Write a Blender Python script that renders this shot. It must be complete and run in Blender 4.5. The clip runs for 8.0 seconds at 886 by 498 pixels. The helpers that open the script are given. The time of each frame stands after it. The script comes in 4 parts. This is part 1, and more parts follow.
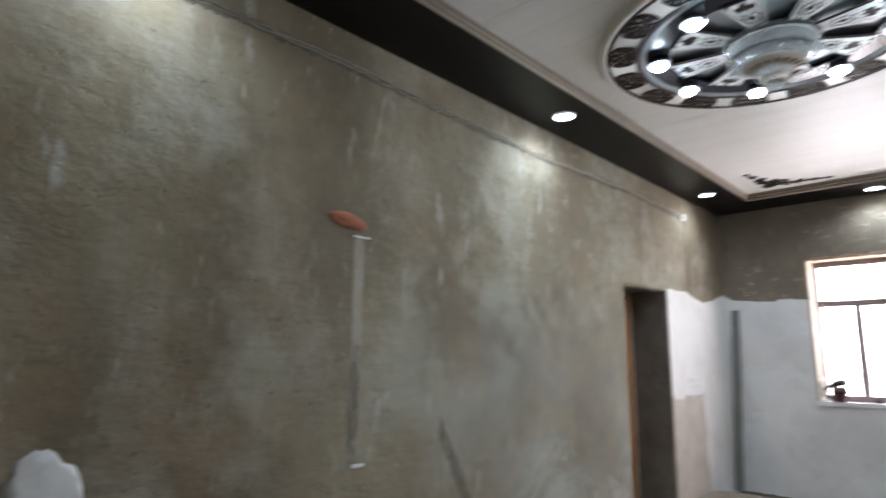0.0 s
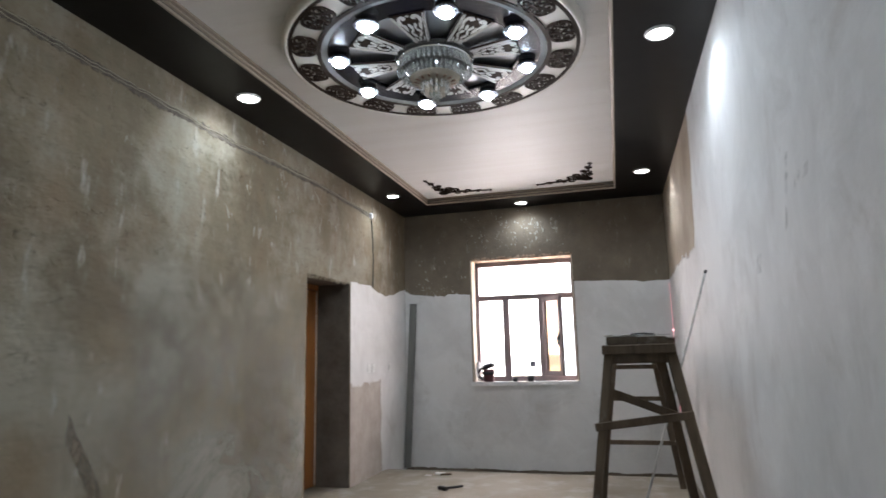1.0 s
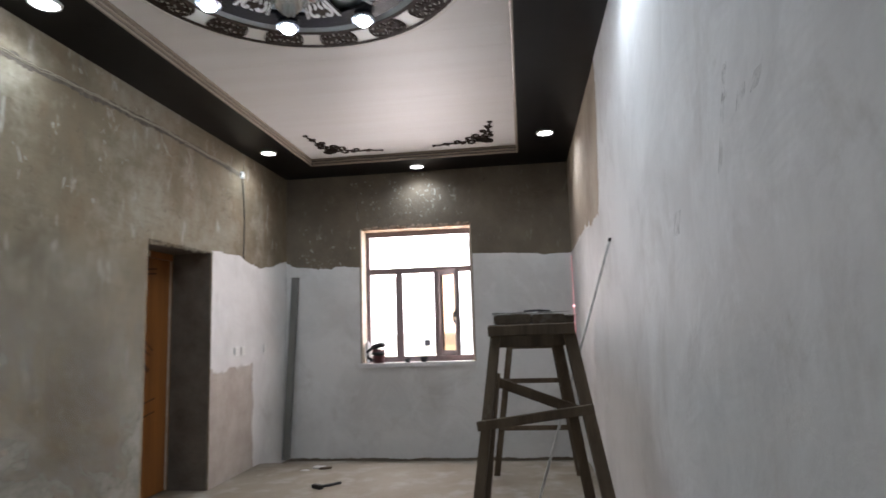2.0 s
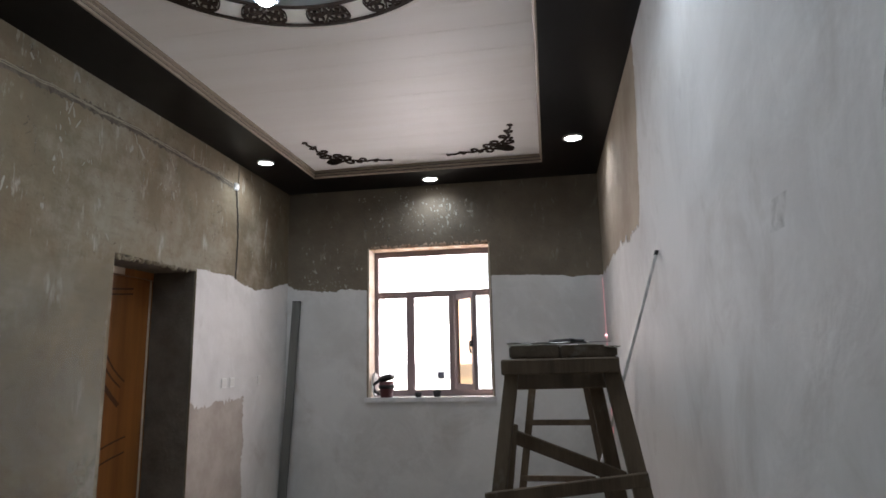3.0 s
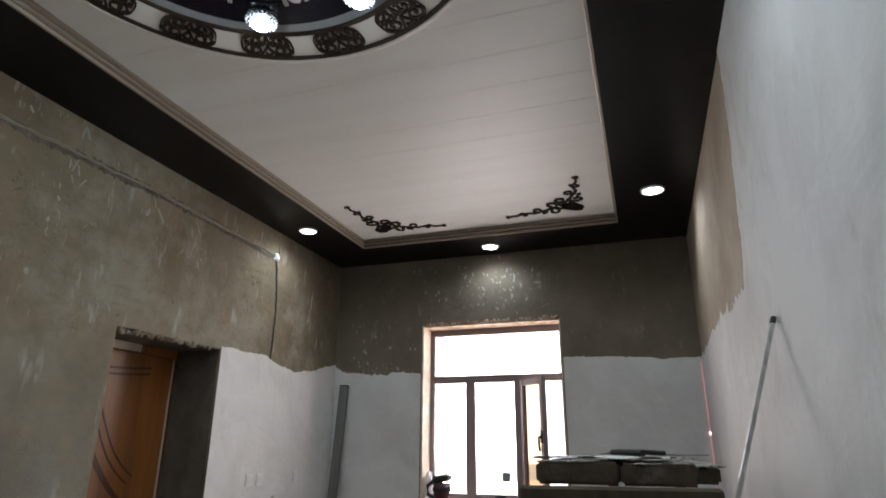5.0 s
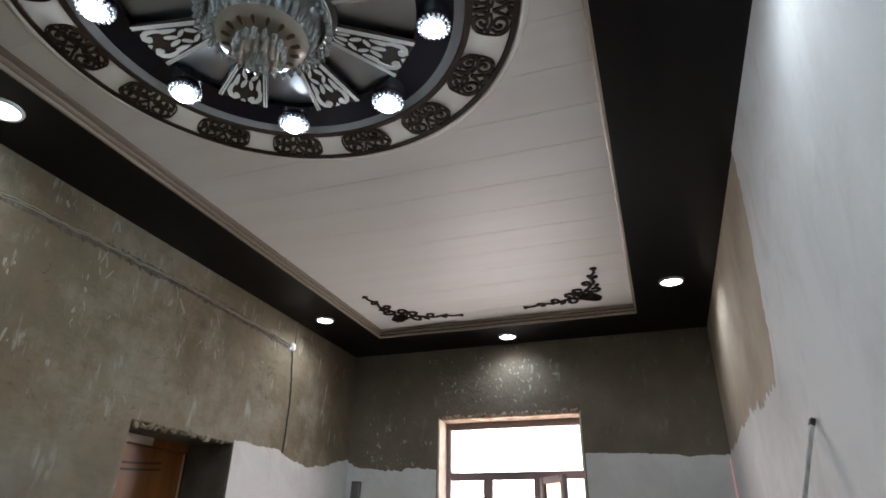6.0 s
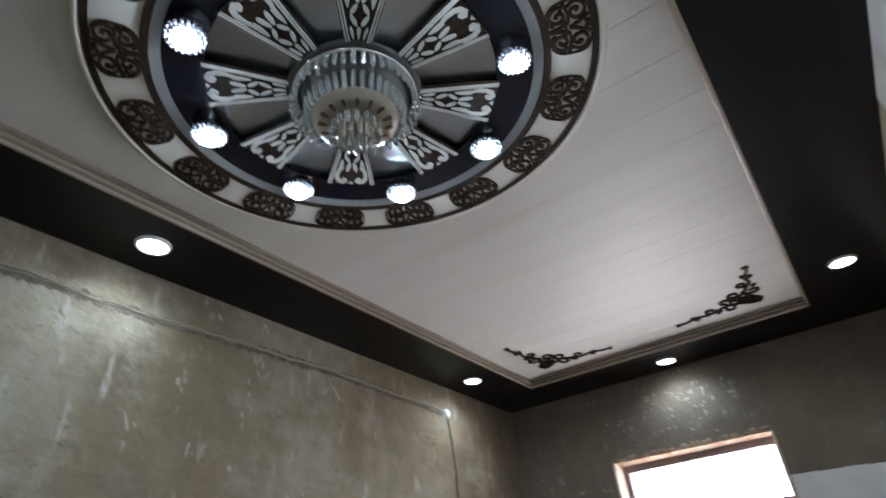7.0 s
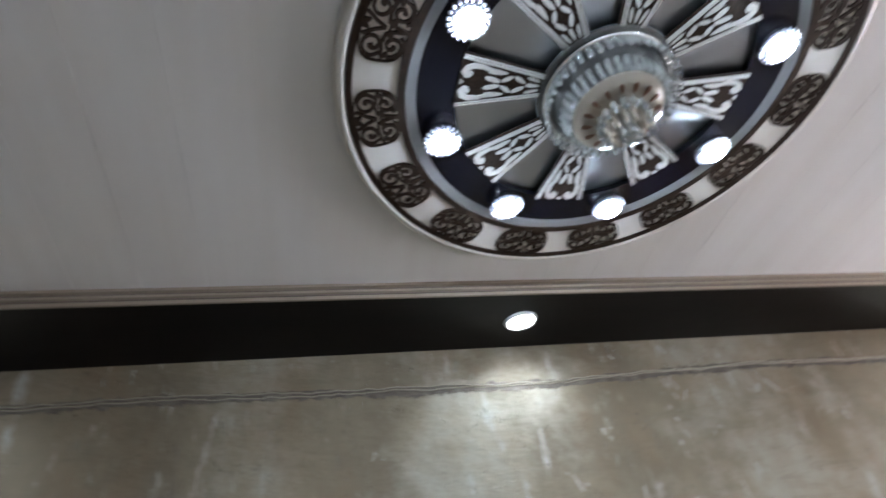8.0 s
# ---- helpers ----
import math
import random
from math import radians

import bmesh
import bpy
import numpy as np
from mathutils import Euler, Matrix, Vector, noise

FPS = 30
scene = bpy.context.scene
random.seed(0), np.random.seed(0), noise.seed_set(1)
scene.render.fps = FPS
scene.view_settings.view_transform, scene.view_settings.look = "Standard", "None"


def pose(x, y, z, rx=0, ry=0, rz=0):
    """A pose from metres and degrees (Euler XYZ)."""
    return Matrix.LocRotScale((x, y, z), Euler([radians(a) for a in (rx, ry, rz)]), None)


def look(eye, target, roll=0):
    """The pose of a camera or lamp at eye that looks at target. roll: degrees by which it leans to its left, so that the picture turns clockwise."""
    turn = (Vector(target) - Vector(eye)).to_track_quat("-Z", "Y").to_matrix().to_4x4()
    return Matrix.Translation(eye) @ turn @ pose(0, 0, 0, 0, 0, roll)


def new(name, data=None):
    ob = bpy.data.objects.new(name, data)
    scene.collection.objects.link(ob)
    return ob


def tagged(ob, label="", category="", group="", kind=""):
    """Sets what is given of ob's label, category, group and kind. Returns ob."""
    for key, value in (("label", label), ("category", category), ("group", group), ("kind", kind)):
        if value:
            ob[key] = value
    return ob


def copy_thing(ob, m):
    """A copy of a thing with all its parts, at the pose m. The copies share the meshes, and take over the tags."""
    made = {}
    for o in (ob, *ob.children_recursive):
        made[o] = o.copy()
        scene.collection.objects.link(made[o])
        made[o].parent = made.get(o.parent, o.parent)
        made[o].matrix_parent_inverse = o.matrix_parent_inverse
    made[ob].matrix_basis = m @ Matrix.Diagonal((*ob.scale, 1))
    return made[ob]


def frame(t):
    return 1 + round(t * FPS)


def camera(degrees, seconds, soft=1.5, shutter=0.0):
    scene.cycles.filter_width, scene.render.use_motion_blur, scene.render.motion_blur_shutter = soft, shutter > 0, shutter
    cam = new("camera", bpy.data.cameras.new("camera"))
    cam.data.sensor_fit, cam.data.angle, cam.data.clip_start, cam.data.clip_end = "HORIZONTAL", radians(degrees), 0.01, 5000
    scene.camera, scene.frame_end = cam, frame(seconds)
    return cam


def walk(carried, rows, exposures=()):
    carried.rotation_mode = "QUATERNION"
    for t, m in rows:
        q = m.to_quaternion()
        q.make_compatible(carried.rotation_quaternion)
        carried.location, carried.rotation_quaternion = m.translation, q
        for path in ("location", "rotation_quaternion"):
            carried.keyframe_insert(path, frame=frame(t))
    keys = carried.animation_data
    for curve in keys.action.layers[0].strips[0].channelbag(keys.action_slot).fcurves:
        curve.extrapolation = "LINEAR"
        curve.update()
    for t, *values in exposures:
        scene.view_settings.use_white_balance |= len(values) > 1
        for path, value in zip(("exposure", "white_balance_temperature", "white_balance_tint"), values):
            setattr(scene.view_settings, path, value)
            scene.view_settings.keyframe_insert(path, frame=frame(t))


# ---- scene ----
cam = camera(73.3, 8.0, soft=1.6, shutter=0.3)
PATH = [
    (0, (2.458, 0.425, 1.361), (1.109, 1.857, 1.72), 0.5),
    (0.2, (2.497, 0.415, 1.362), (1.392, 2.04, 1.747), -0.05),
    (0.5, (2.568, 0.421, 1.356), (1.763, 2.215, 1.719), -0.6),
    (1, (2.664, 0.587, 1.298), (2.122, 2.482, 1.643), -1.35),
    (1.5, (2.765, 0.926, 1.312), (2.35, 2.86, 1.602), -1.3),
    (2, (2.74, 1.34, 1.322), (2.483, 3.306, 1.58), -1.85),
    (2.2, (2.694, 1.511, 1.36), (2.516, 3.487, 1.615), -1.8),
    (3.3, (2.79, 2.198, 1.333), (2.422, 4.128, 1.706), -1.1),
    (3.5, (2.82, 2.325, 1.349), (2.546, 4.277, 1.686), -1.7),
    (4, (2.795, 2.54, 1.354), (2.592, 4.508, 1.642), -2.0),
    (4.5, (2.77, 2.702, 1.38), (2.326, 4.594, 1.854), -0.6),
    (5, (2.842, 2.776, 1.398), (2.243, 4.577, 2.025), 0.3),
    (6.3, (2.764, 2.724, 1.433), (2.152, 4.393, 2.35), 0.5),
    (6.5, (2.748, 2.722, 1.43), (2.073, 4.375, 2.332), -0.8),
    (7, (2.746, 2.795, 1.44), (1.829, 4.223, 2.498), -5.7),
    (7.5, (2.772, 2.902, 1.475), (1.575, 3.965, 2.673), -10.3),
    (8, (2.742, 2.927, 1.47), (1.274, 3.391, 2.747), -11.9),
]
walk(cam, [(t, look(eye, target, roll)) for t, eye, target, roll in PATH],
     [(0.0, 0.45, 6200, 13), (0.5, 0.08, 6400, 14), (1.0, 0.0, 6500, 15), (2.0, -0.18, 6550, 16), (3.5, -0.62, 6550, 15),
      (5.0, -0.64, 6550, 12), (6.5, -0.5, 6500, 13), (7.0, -0.3, 6100, 11), (7.5, -0.12, 6050, 12), (8.0, 0.47, 6050, 16)])

# ---- world and light ----
WX, WY, Y0 = 3.305, 8.02, -0.15      # east wall, window wall, rear wall
SOF, CEIL = 3.125, 3.20              # dark border, raised white field
TX0, TX1, TY0, TY1 = 0.49, 2.765, 0.40, 7.51   # raised field
MC = (1.6685, 3.975)                 # middle of the ceiling rose
ROSE = 3.145                         # underside of its ring

world = bpy.data.worlds.new("sky")
scene.world = world
world.use_nodes = True
wn = world.node_tree.nodes
sky = wn.new("ShaderNodeTexSky")
sky.sky_type, sky.sun_disc, sky.sun_elevation, sky.sun_rotation = "NISHITA", False, radians(40), radians(120)
world.node_tree.links.new(sky.outputs[0], wn["Background"].inputs[0])
wn["Background"].inputs[1].default_value = 0.12


def lamp(name, kind, energy, m, colour):
    d = bpy.data.lights.new(name, kind)
    d.energy, d.color = energy, colour
    ob = new(name, d)
    ob.matrix_world = m
    return d


DAY, LED = (0.985, 0.93, 0.925), (0.75, 0.90, 1.0)
win_lamp = lamp("window_daylight", "AREA", 70, look((1.54, 8.47, 1.85), (1.54, 0, 1.45)), DAY)
win_lamp.shape, win_lamp.size, win_lamp.size_y = "RECTANGLE", 1.15, 1.2
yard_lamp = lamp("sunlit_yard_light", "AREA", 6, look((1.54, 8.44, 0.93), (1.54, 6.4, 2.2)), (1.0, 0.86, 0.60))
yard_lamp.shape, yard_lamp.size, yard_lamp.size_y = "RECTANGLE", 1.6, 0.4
SPOTS = [(0.258, 6.92), (0.258, 4.05), (0.258, 1.18), (3.026, 6.91), (3.026, 4.05), (3.026, 1.18), (1.63, 7.785)]
for sx, sy in SPOTS:
    d = lamp("downlight_beam", "SPOT", 18, look((sx, sy, SOF - 0.05), (sx, sy, 0)), LED)
    d.spot_size, d.spot_blend, d.shadow_soft_size = radians(158), 0.75, 0.035

# ---- materials ----


def material(name, base, rough=0.6, metal=0.0, **more):
    m = bpy.data.materials.new(name)
    m.use_nodes = True
    b = m.node_tree.nodes["Principled BSDF"]
    b.inputs["Base Color"].default_value = (*base, 1)
    b.inputs["Roughness"].default_value, b.inputs["Metallic"].default_value = rough, metal
    for k, v in more.items():
        b.inputs[k.replace("_", " ")].default_value = v
    return m


def node(m, kind, **inputs):
    n = m.node_tree.nodes.new("ShaderNode" + kind)
    for k, v in inputs.items():
        n.inputs[k.replace("_", " ")].default_value = v
    return n


def wire(m, a, b):
    m.node_tree.links.new(a, b)


def where(m, scale=(1, 1, 1)):
    t, mp = node(m, "TexCoord"), node(m, "Mapping")
    geo = node(m, "NewGeometry")
    wire(m, geo.outputs["Position"], mp.inputs["Vector"])
    mp.inputs["Scale"].default_value = scale
    m.node_tree.nodes.remove(t)
    return mp.outputs[0]


def noisy(m, scale, detail=4.0, rough=0.6, stretch=(1, 1, 1), lo=0.35, hi=0.65, swirl=0.0):
    """A noise between 0 and 1, with its ramp ends."""
    n = node(m, "TexNoise", Scale=scale, Detail=detail, Roughness=rough, Distortion=swirl)
    wire(m, where(m, stretch), n.inputs["Vector"])
    r = node(m, "MapRange", From_Min=lo, From_Max=hi)
    wire(m, n.outputs["Fac"], r.inputs["Value"])
    return r.outputs[0]


def tint(m, colour, fac, amount, under):
    """Lays a colour over what is under it."""
    mix = m.node_tree.nodes.new("ShaderNodeMix")
    mix.data_type = "RGBA"
    mul = node(m, "Math")
    mul.operation = "MULTIPLY"
    mul.inputs[1].default_value = amount
    wire(m, fac, mul.inputs[0])
    wire(m, mul.outputs[0], mix.inputs["Factor"])
    if isinstance(under, tuple):
        mix.inputs["A"].default_value = (*under, 1)
    else:
        wire(m, under, mix.inputs["A"])
    mix.inputs["B"].default_value = (*colour, 1)
    return mix.outputs["Result"]


def finish(m, colour=None, bump=(), rough=None):
    b = m.node_tree.nodes["Principled BSDF"]
    if colour is not None:
        wire(m, colour, b.inputs["Base Color"])
    last = None
    for fac, strength, dist in bump:
        n = node(m, "Bump", Strength=strength, Distance=dist)
        wire(m, fac, n.inputs["Height"])
        if last:
            wire(m, last, n.inputs["Normal"])
        last = n.outputs[0]
    if last:
        wire(m, last, b.inputs["Normal"])
    if rough is not None:
        wire(m, rough, b.inputs["Roughness"])
    return m


# bare cement render, sandy and smeared
M_RENDER = material("bare_render", (0.30, 0.25, 0.17), 0.9)
c = tint(M_RENDER, (0.125, 0.095, 0.058), noisy(M_RENDER, 1.0, 6, 0.62, (1, 1, 0.8), 0.40, 0.6), 0.75, (0.245, 0.2, 0.132))
c = tint(M_RENDER, (0.33, 0.305, 0.24), noisy(M_RENDER, 1.5, 8, 0.7, (1, 0.8, 0.8), 0.48, 0.62), 0.75, c)
c = tint(M_RENDER, (0.19, 0.125, 0.068), noisy(M_RENDER, 1.9, 5, 0.6, (1, 1.2, 0.7), 0.5, 0.68), 0.6, c)
c = tint(M_RENDER, (0.13, 0.105, 0.066), noisy(M_RENDER, 5.5, 7, 0.72, (1, 0.45, 2.2), 0.53, 0.66, 0.6), 0.28, c)
c = tint(M_RENDER, (0.50, 0.485, 0.43), noisy(M_RENDER, 5.0, 5, 0.66, (1, 1.7, 0.42), 0.60, 0.69), 0.6, c)
c = tint(M_RENDER, (0.42, 0.40, 0.34), noisy(M_RENDER, 14, 6, 0.72, (1, 1.5, 0.45), 0.60, 0.70), 0.45, c)
c = tint(M_RENDER, (0.055, 0.042, 0.028), noisy(M_RENDER, 9, 7, 0.78, (1, 1, 1.2), 0.63, 0.68, 1.4), 0.7, c)
c = tint(M_RENDER, (0.07, 0.055, 0.038), noisy(M_RENDER, 38, 3, 0.6, (1, 1, 1), 0.66, 0.74), 0.6, c)
finish(M_RENDER, c, [(noisy(M_RENDER, 2.2, 5, 0.6, (1, 1, 1.3)), 0.4, 0.02), (noisy(M_RENDER, 9, 7, 0.78, (1, 1, 1.2), 0.6, 0.68, 1.4), 0.6, -0.01), (noisy(M_RENDER, 14, 6, 0.7, (1, 0.6, 1.5)), 0.14, 0.008), (noisy(M_RENDER, 45, 3, 0.6), 0.12, 0.003)])

# darker mud coat over the window
M_MUD = material("brown_mud_coat", (0.2, 0.165, 0.135), 0.85)
c = tint(M_MUD, (0.115, 0.088, 0.06), noisy(M_MUD, 1.8, 6, 0.65), 0.8, (0.205, 0.162, 0.115))
c = tint(M_MUD, (0.40, 0.375, 0.32), noisy(M_MUD, 8, 7, 0.75, (1.4, 1, 0.5), 0.58, 0.68), 0.4, c)
c = tint(M_MUD, (0.14, 0.12, 0.1), noisy(M_MUD, 60, 2), 0.4, c)
finish(M_MUD, c, [(noisy(M_MUD, 9, 5, 0.6), 0.3, 0.01), (noisy(M_MUD, 55, 3), 0.3, 0.003)])

# white putty with trowel marks
M_PUTTY = material("white_putty", (0.7, 0.69, 0.67), 0.75)
c = tint(M_PUTTY, (0.55, 0.535, 0.52), noisy(M_PUTTY, 1.3, 6, 0.62, (1, 1, 0.9), 0.42, 0.62, 0.4), 0.65, (0.71, 0.70, 0.685))
c = tint(M_PUTTY, (0.46, 0.43, 0.40), noisy(M_PUTTY, 2.2, 6, 0.66, (1, 1.1, 0.8), 0.55, 0.7, 0.8), 0.45, c)
c = tint(M_PUTTY, (0.80, 0.795, 0.79), noisy(M_PUTTY, 5, 6, 0.66, (1, 1.1, 0.85), 0.54, 0.70, 0.6), 0.35, c)
c = tint(M_PUTTY, (0.4, 0.37, 0.33), noisy(M_PUTTY, 9, 6, 0.7, (1, 1, 0.8), 0.66, 0.74), 0.3, c)
finish(M_PUTTY, c, [(noisy(M_PUTTY, 2.4, 4, 0.55, (1, 1, 1.1), 0.35, 0.65, 0.8), 0.2, 0.014), (noisy(M_PUTTY, 16, 6, 0.7, (1, 1, 1), 0.4, 0.7, 0.5), 0.12, 0.004)])

M_FLECK = material("dusty_plaster_drip", (0.34, 0.32, 0.27), 0.9)
M_TAN = material("tan_render", (0.42, 0.35, 0.27), 0.9)
c = tint(M_TAN, (0.3, 0.235, 0.17), noisy(M_TAN, 2.5, 6, 0.65), 0.8, (0.44, 0.365, 0.28))
finish(M_TAN, c, [(noisy(M_TAN, 6, 5), 0.3, 0.012), (noisy(M_TAN, 45, 3), 0.2, 0.003)])
# darker cement than the wall's, for the sides of the door opening
M_JAMB = material("dark_cement", (0.12, 0.11, 0.1), 0.9)
c = tint(M_JAMB, (0.08, 0.065, 0.05), noisy(M_JAMB, 4, 6, 0.65), 0.8, (0.15, 0.125, 0.1))
finish(M_JAMB, c, [(noisy(M_JAMB, 8, 5), 0.4, 0.01), (noisy(M_JAMB, 50, 3), 0.2, 0.003)])

M_PATCH = material("pale_mortar_patch", (0.42, 0.36, 0.31), 0.9)
c = tint(M_PATCH, (0.36, 0.3, 0.26), noisy(M_PATCH, 5, 4), 0.7, (0.47, 0.42, 0.37))
finish(M_PATCH, c, [(noisy(M_PATCH, 25, 4), 0.3, 0.003)])

M_FILL = material("filled_chase_mortar", (0.29, 0.25, 0.19), 0.92)
c = tint(M_FILL, (0.2, 0.165, 0.12), noisy(M_FILL, 7, 5, 0.65, (1, 1, 0.5)), 0.7, (0.36, 0.32, 0.255))
finish(M_FILL, c, [(noisy(M_FILL, 25, 4), 0.4, 0.004)])
M_STREAK = material("brown_streak", (0.2, 0.16, 0.115), 0.92)
wire(M_STREAK, noisy(M_STREAK, 9, 6, 0.7, (1, 1, 0.6), 0.38, 0.62), M_STREAK.node_tree.nodes["Principled BSDF"].inputs["Alpha"])
M_DRIP = material("pale_drip_smear", (0.40, 0.38, 0.32), 0.92)
fine = noisy(M_DRIP, 15, 6, 0.72, (1.7, 1.7, 0.38), 0.60, 0.68, 0.4)
broad = noisy(M_DRIP, 2.2, 3, 0.6, (1, 1, 0.6), 0.46, 0.62)
both = node(M_DRIP, "Math")
both.operation = "MULTIPLY"
wire(M_DRIP, fine, both.inputs[0])
wire(M_DRIP, broad, both.inputs[1])
wire(M_DRIP, both.outputs[0], M_DRIP.node_tree.nodes["Principled BSDF"].inputs["Alpha"])
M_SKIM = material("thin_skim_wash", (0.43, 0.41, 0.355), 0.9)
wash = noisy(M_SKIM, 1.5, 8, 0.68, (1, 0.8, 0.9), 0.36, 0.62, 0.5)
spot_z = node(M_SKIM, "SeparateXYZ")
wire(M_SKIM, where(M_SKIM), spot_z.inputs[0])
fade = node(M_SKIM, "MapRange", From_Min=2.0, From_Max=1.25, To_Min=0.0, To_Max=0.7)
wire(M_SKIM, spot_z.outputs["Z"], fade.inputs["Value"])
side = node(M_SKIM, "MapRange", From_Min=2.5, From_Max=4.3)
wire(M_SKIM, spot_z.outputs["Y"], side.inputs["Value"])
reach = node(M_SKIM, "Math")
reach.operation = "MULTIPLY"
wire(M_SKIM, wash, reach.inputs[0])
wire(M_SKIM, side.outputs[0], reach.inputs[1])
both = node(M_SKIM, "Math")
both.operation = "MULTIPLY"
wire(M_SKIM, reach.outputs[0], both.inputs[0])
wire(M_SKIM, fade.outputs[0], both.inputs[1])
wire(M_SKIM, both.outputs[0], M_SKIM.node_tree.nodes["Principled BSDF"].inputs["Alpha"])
M_SMUDGE = material("grey_trowel_smudge", (0.33, 0.32, 0.31), 0.85)
wire(M_SMUDGE, noisy(M_SMUDGE, 16, 6, 0.75, (1, 1.0, 0.7), 0.45, 1.15), M_SMUDGE.node_tree.nodes["Principled BSDF"].inputs["Alpha"])

M_FLOOR = material("dusty_concrete", (0.5, 0.47, 0.42), 0.85)
c = tint(M_FLOOR, (0.19, 0.155, 0.11), noisy(M_FLOOR, 1.1, 5, 0.6), 0.8, (0.30, 0.265, 0.215))
c = tint(M_FLOOR, (0.44, 0.42, 0.385), noisy(M_FLOOR, 4, 5, 0.6, (1, 1, 1), 0.5, 0.72), 0.5, c)
c = tint(M_FLOOR, (0.15, 0.13, 0.1), noisy(M_FLOOR, 22, 4, 0.6, (1, 1, 1), 0.66, 0.76), 0.5, c)
finish(M_FLOOR, c, [(noisy(M_FLOOR, 12, 5), 0.2, 0.004), (noisy(M_FLOOR, 80, 3), 0.2, 0.002)])

M_DARK = material("dark_gloss_panel", (0.004, 0.0035, 0.0035), 0.34, 0.0, Specular_IOR_Level=0.16)
finish(M_DARK, tint(M_DARK, (0.007, 0.005, 0.005), noisy(M_DARK, 8, 4, 0.6, (1, 0.12, 1)), 0.8, (0.003, 0.0025, 0.0026)),
       [(noisy(M_DARK, 3, 2), 0.04, 0.01)])
M_CEIL = material("cream_ceiling_panel", (0.72, 0.68, 0.62), 0.5, 0.0, Specular_IOR_Level=0.35)
finish(M_CEIL, tint(M_CEIL, (0.70, 0.675, 0.65), noisy(M_CEIL, 3, 3, 0.5, (0.2, 3, 1)), 0.6, (0.75, 0.735, 0.72)),
       [(noisy(M_CEIL, 2, 2, 0.5, (0.3, 2, 1)), 0.05, 0.01)])
M_MOLD = material("taupe_cornice", (0.30, 0.245, 0.19), 0.4)
M_MOLD2 = material("brown_cornice_groove", (0.07, 0.05, 0.04), 0.5)
M_CREAM = material("cream_rose_ring", (0.7, 0.67, 0.61), 0.4)
finish(M_CREAM, tint(M_CREAM, (0.62, 0.58, 0.51), noisy(M_CREAM, 12, 3), 0.5, (0.7, 0.67, 0.62)))
M_SILVER = material("pale_grey_band", (0.15, 0.145, 0.14), 0.8)
M_SCROLL = material("dark_brown_scrollwork", (0.014, 0.009, 0.007), 0.6, 0.0, Specular_IOR_Level=0.08)
finish(M_SCROLL, tint(M_SCROLL, (0.042, 0.026, 0.017), noisy(M_SCROLL, 90, 3), 0.7, (0.02, 0.012, 0.008)))
M_NIGHT = material("midnight_gloss_band", (0.004, 0.004, 0.009), 0.25, 0.0, Specular_IOR_Level=0.3)
M_IVORY = material("ivory_fretwork", (0.50, 0.475, 0.44), 0.55)
M_MIRROR = material("grey_mirror", (0.46, 0.49, 0.53), 0.3, 1.0)
M_CHROME = material("chrome", (0.75, 0.74, 0.72), 0.12, 1.0)
M_CRYSTAL = material("clear_crystal", (0.9, 0.91, 0.88), 0.03, 0.0, Transmission_Weight=0.85, IOR=1.55)
M_AMBER = material("champagne_crystal", (0.58, 0.50, 0.40), 0.1, 0.0, Transmission_Weight=0.5, IOR=1.5)
M_BRIM = material("smoky_clear_glass", (0.72, 0.72, 0.70), 0.06, 0.0, Transmission_Weight=0.97, IOR=1.4)
M_PEWTER = material("brushed_pewter", (0.09, 0.088, 0.082), 0.35, 0.7)
M_GOLD = material("brown_bronze_leaf", (0.12, 0.06, 0.035), 0.3, 0.6)


def glow(name, colour, strength):
    m = material(name, (0.9, 0.9, 0.9), 0.4)
    b = m.node_tree.nodes["Principled BSDF"]
    b.inputs["Emission Color"].default_value = (*colour, 1)
    b.inputs["Emission Strength"].default_value = strength
    return m


M_LED = glow("led_disc", (0.92, 0.97, 1.0), 22)
M_LEDRING = material("crystal_bead_ring", (0.3, 0.3, 0.33), 0.1)
M_BULB = glow("crystal_led_core", (0.72, 0.88, 1.0), 200)
M_LASER = glow("red_laser_light", (1.0, 0.12, 0.16), 0.9)
M_WHITE = material("white_plastic", (0.75, 0.75, 0.73), 0.4)

M_WOOD = material("weathered_scaffold_wood", (0.16, 0.12, 0.085), 0.85)
c = tint(M_WOOD, (0.055, 0.036, 0.022), noisy(M_WOOD, 14, 5, 0.6, (1, 1, 0.12)), 0.75, (0.14, 0.1, 0.064))
c = tint(M_WOOD, (0.26, 0.24, 0.2), noisy(M_WOOD, 9, 4, 0.65, (1, 1, 0.5), 0.6, 0.7), 0.5, c)
finish(M_WOOD, c, [(noisy(M_WOOD, 40, 4, 0.6, (1, 1, 0.08)), 0.4, 0.004)])
M_PLANK = material("plaster_stained_board", (0.22, 0.19, 0.16), 0.9)
c = tint(M_PLANK, (0.065, 0.047, 0.031), noisy(M_PLANK, 20, 5, 0.6, (1, 0.1, 1)), 0.7, (0.15, 0.115, 0.08))
c = tint(M_PLANK, (0.34, 0.32, 0.29), noisy(M_PLANK, 8, 4, 0.65, (1, 1, 1), 0.58, 0.7), 0.5, c)
finish(M_PLANK, c, [(noisy(M_PLANK, 30, 4), 0.4, 0.004)])
M_DOOR = material("orange_veneer", (0.40, 0.17, 0.045), 0.35)
c = tint(M_DOOR, (0.13, 0.042, 0.012), noisy(M_DOOR, 7, 5, 0.6, (1, 1, 0.07)), 0.65, (0.37, 0.142, 0.036))
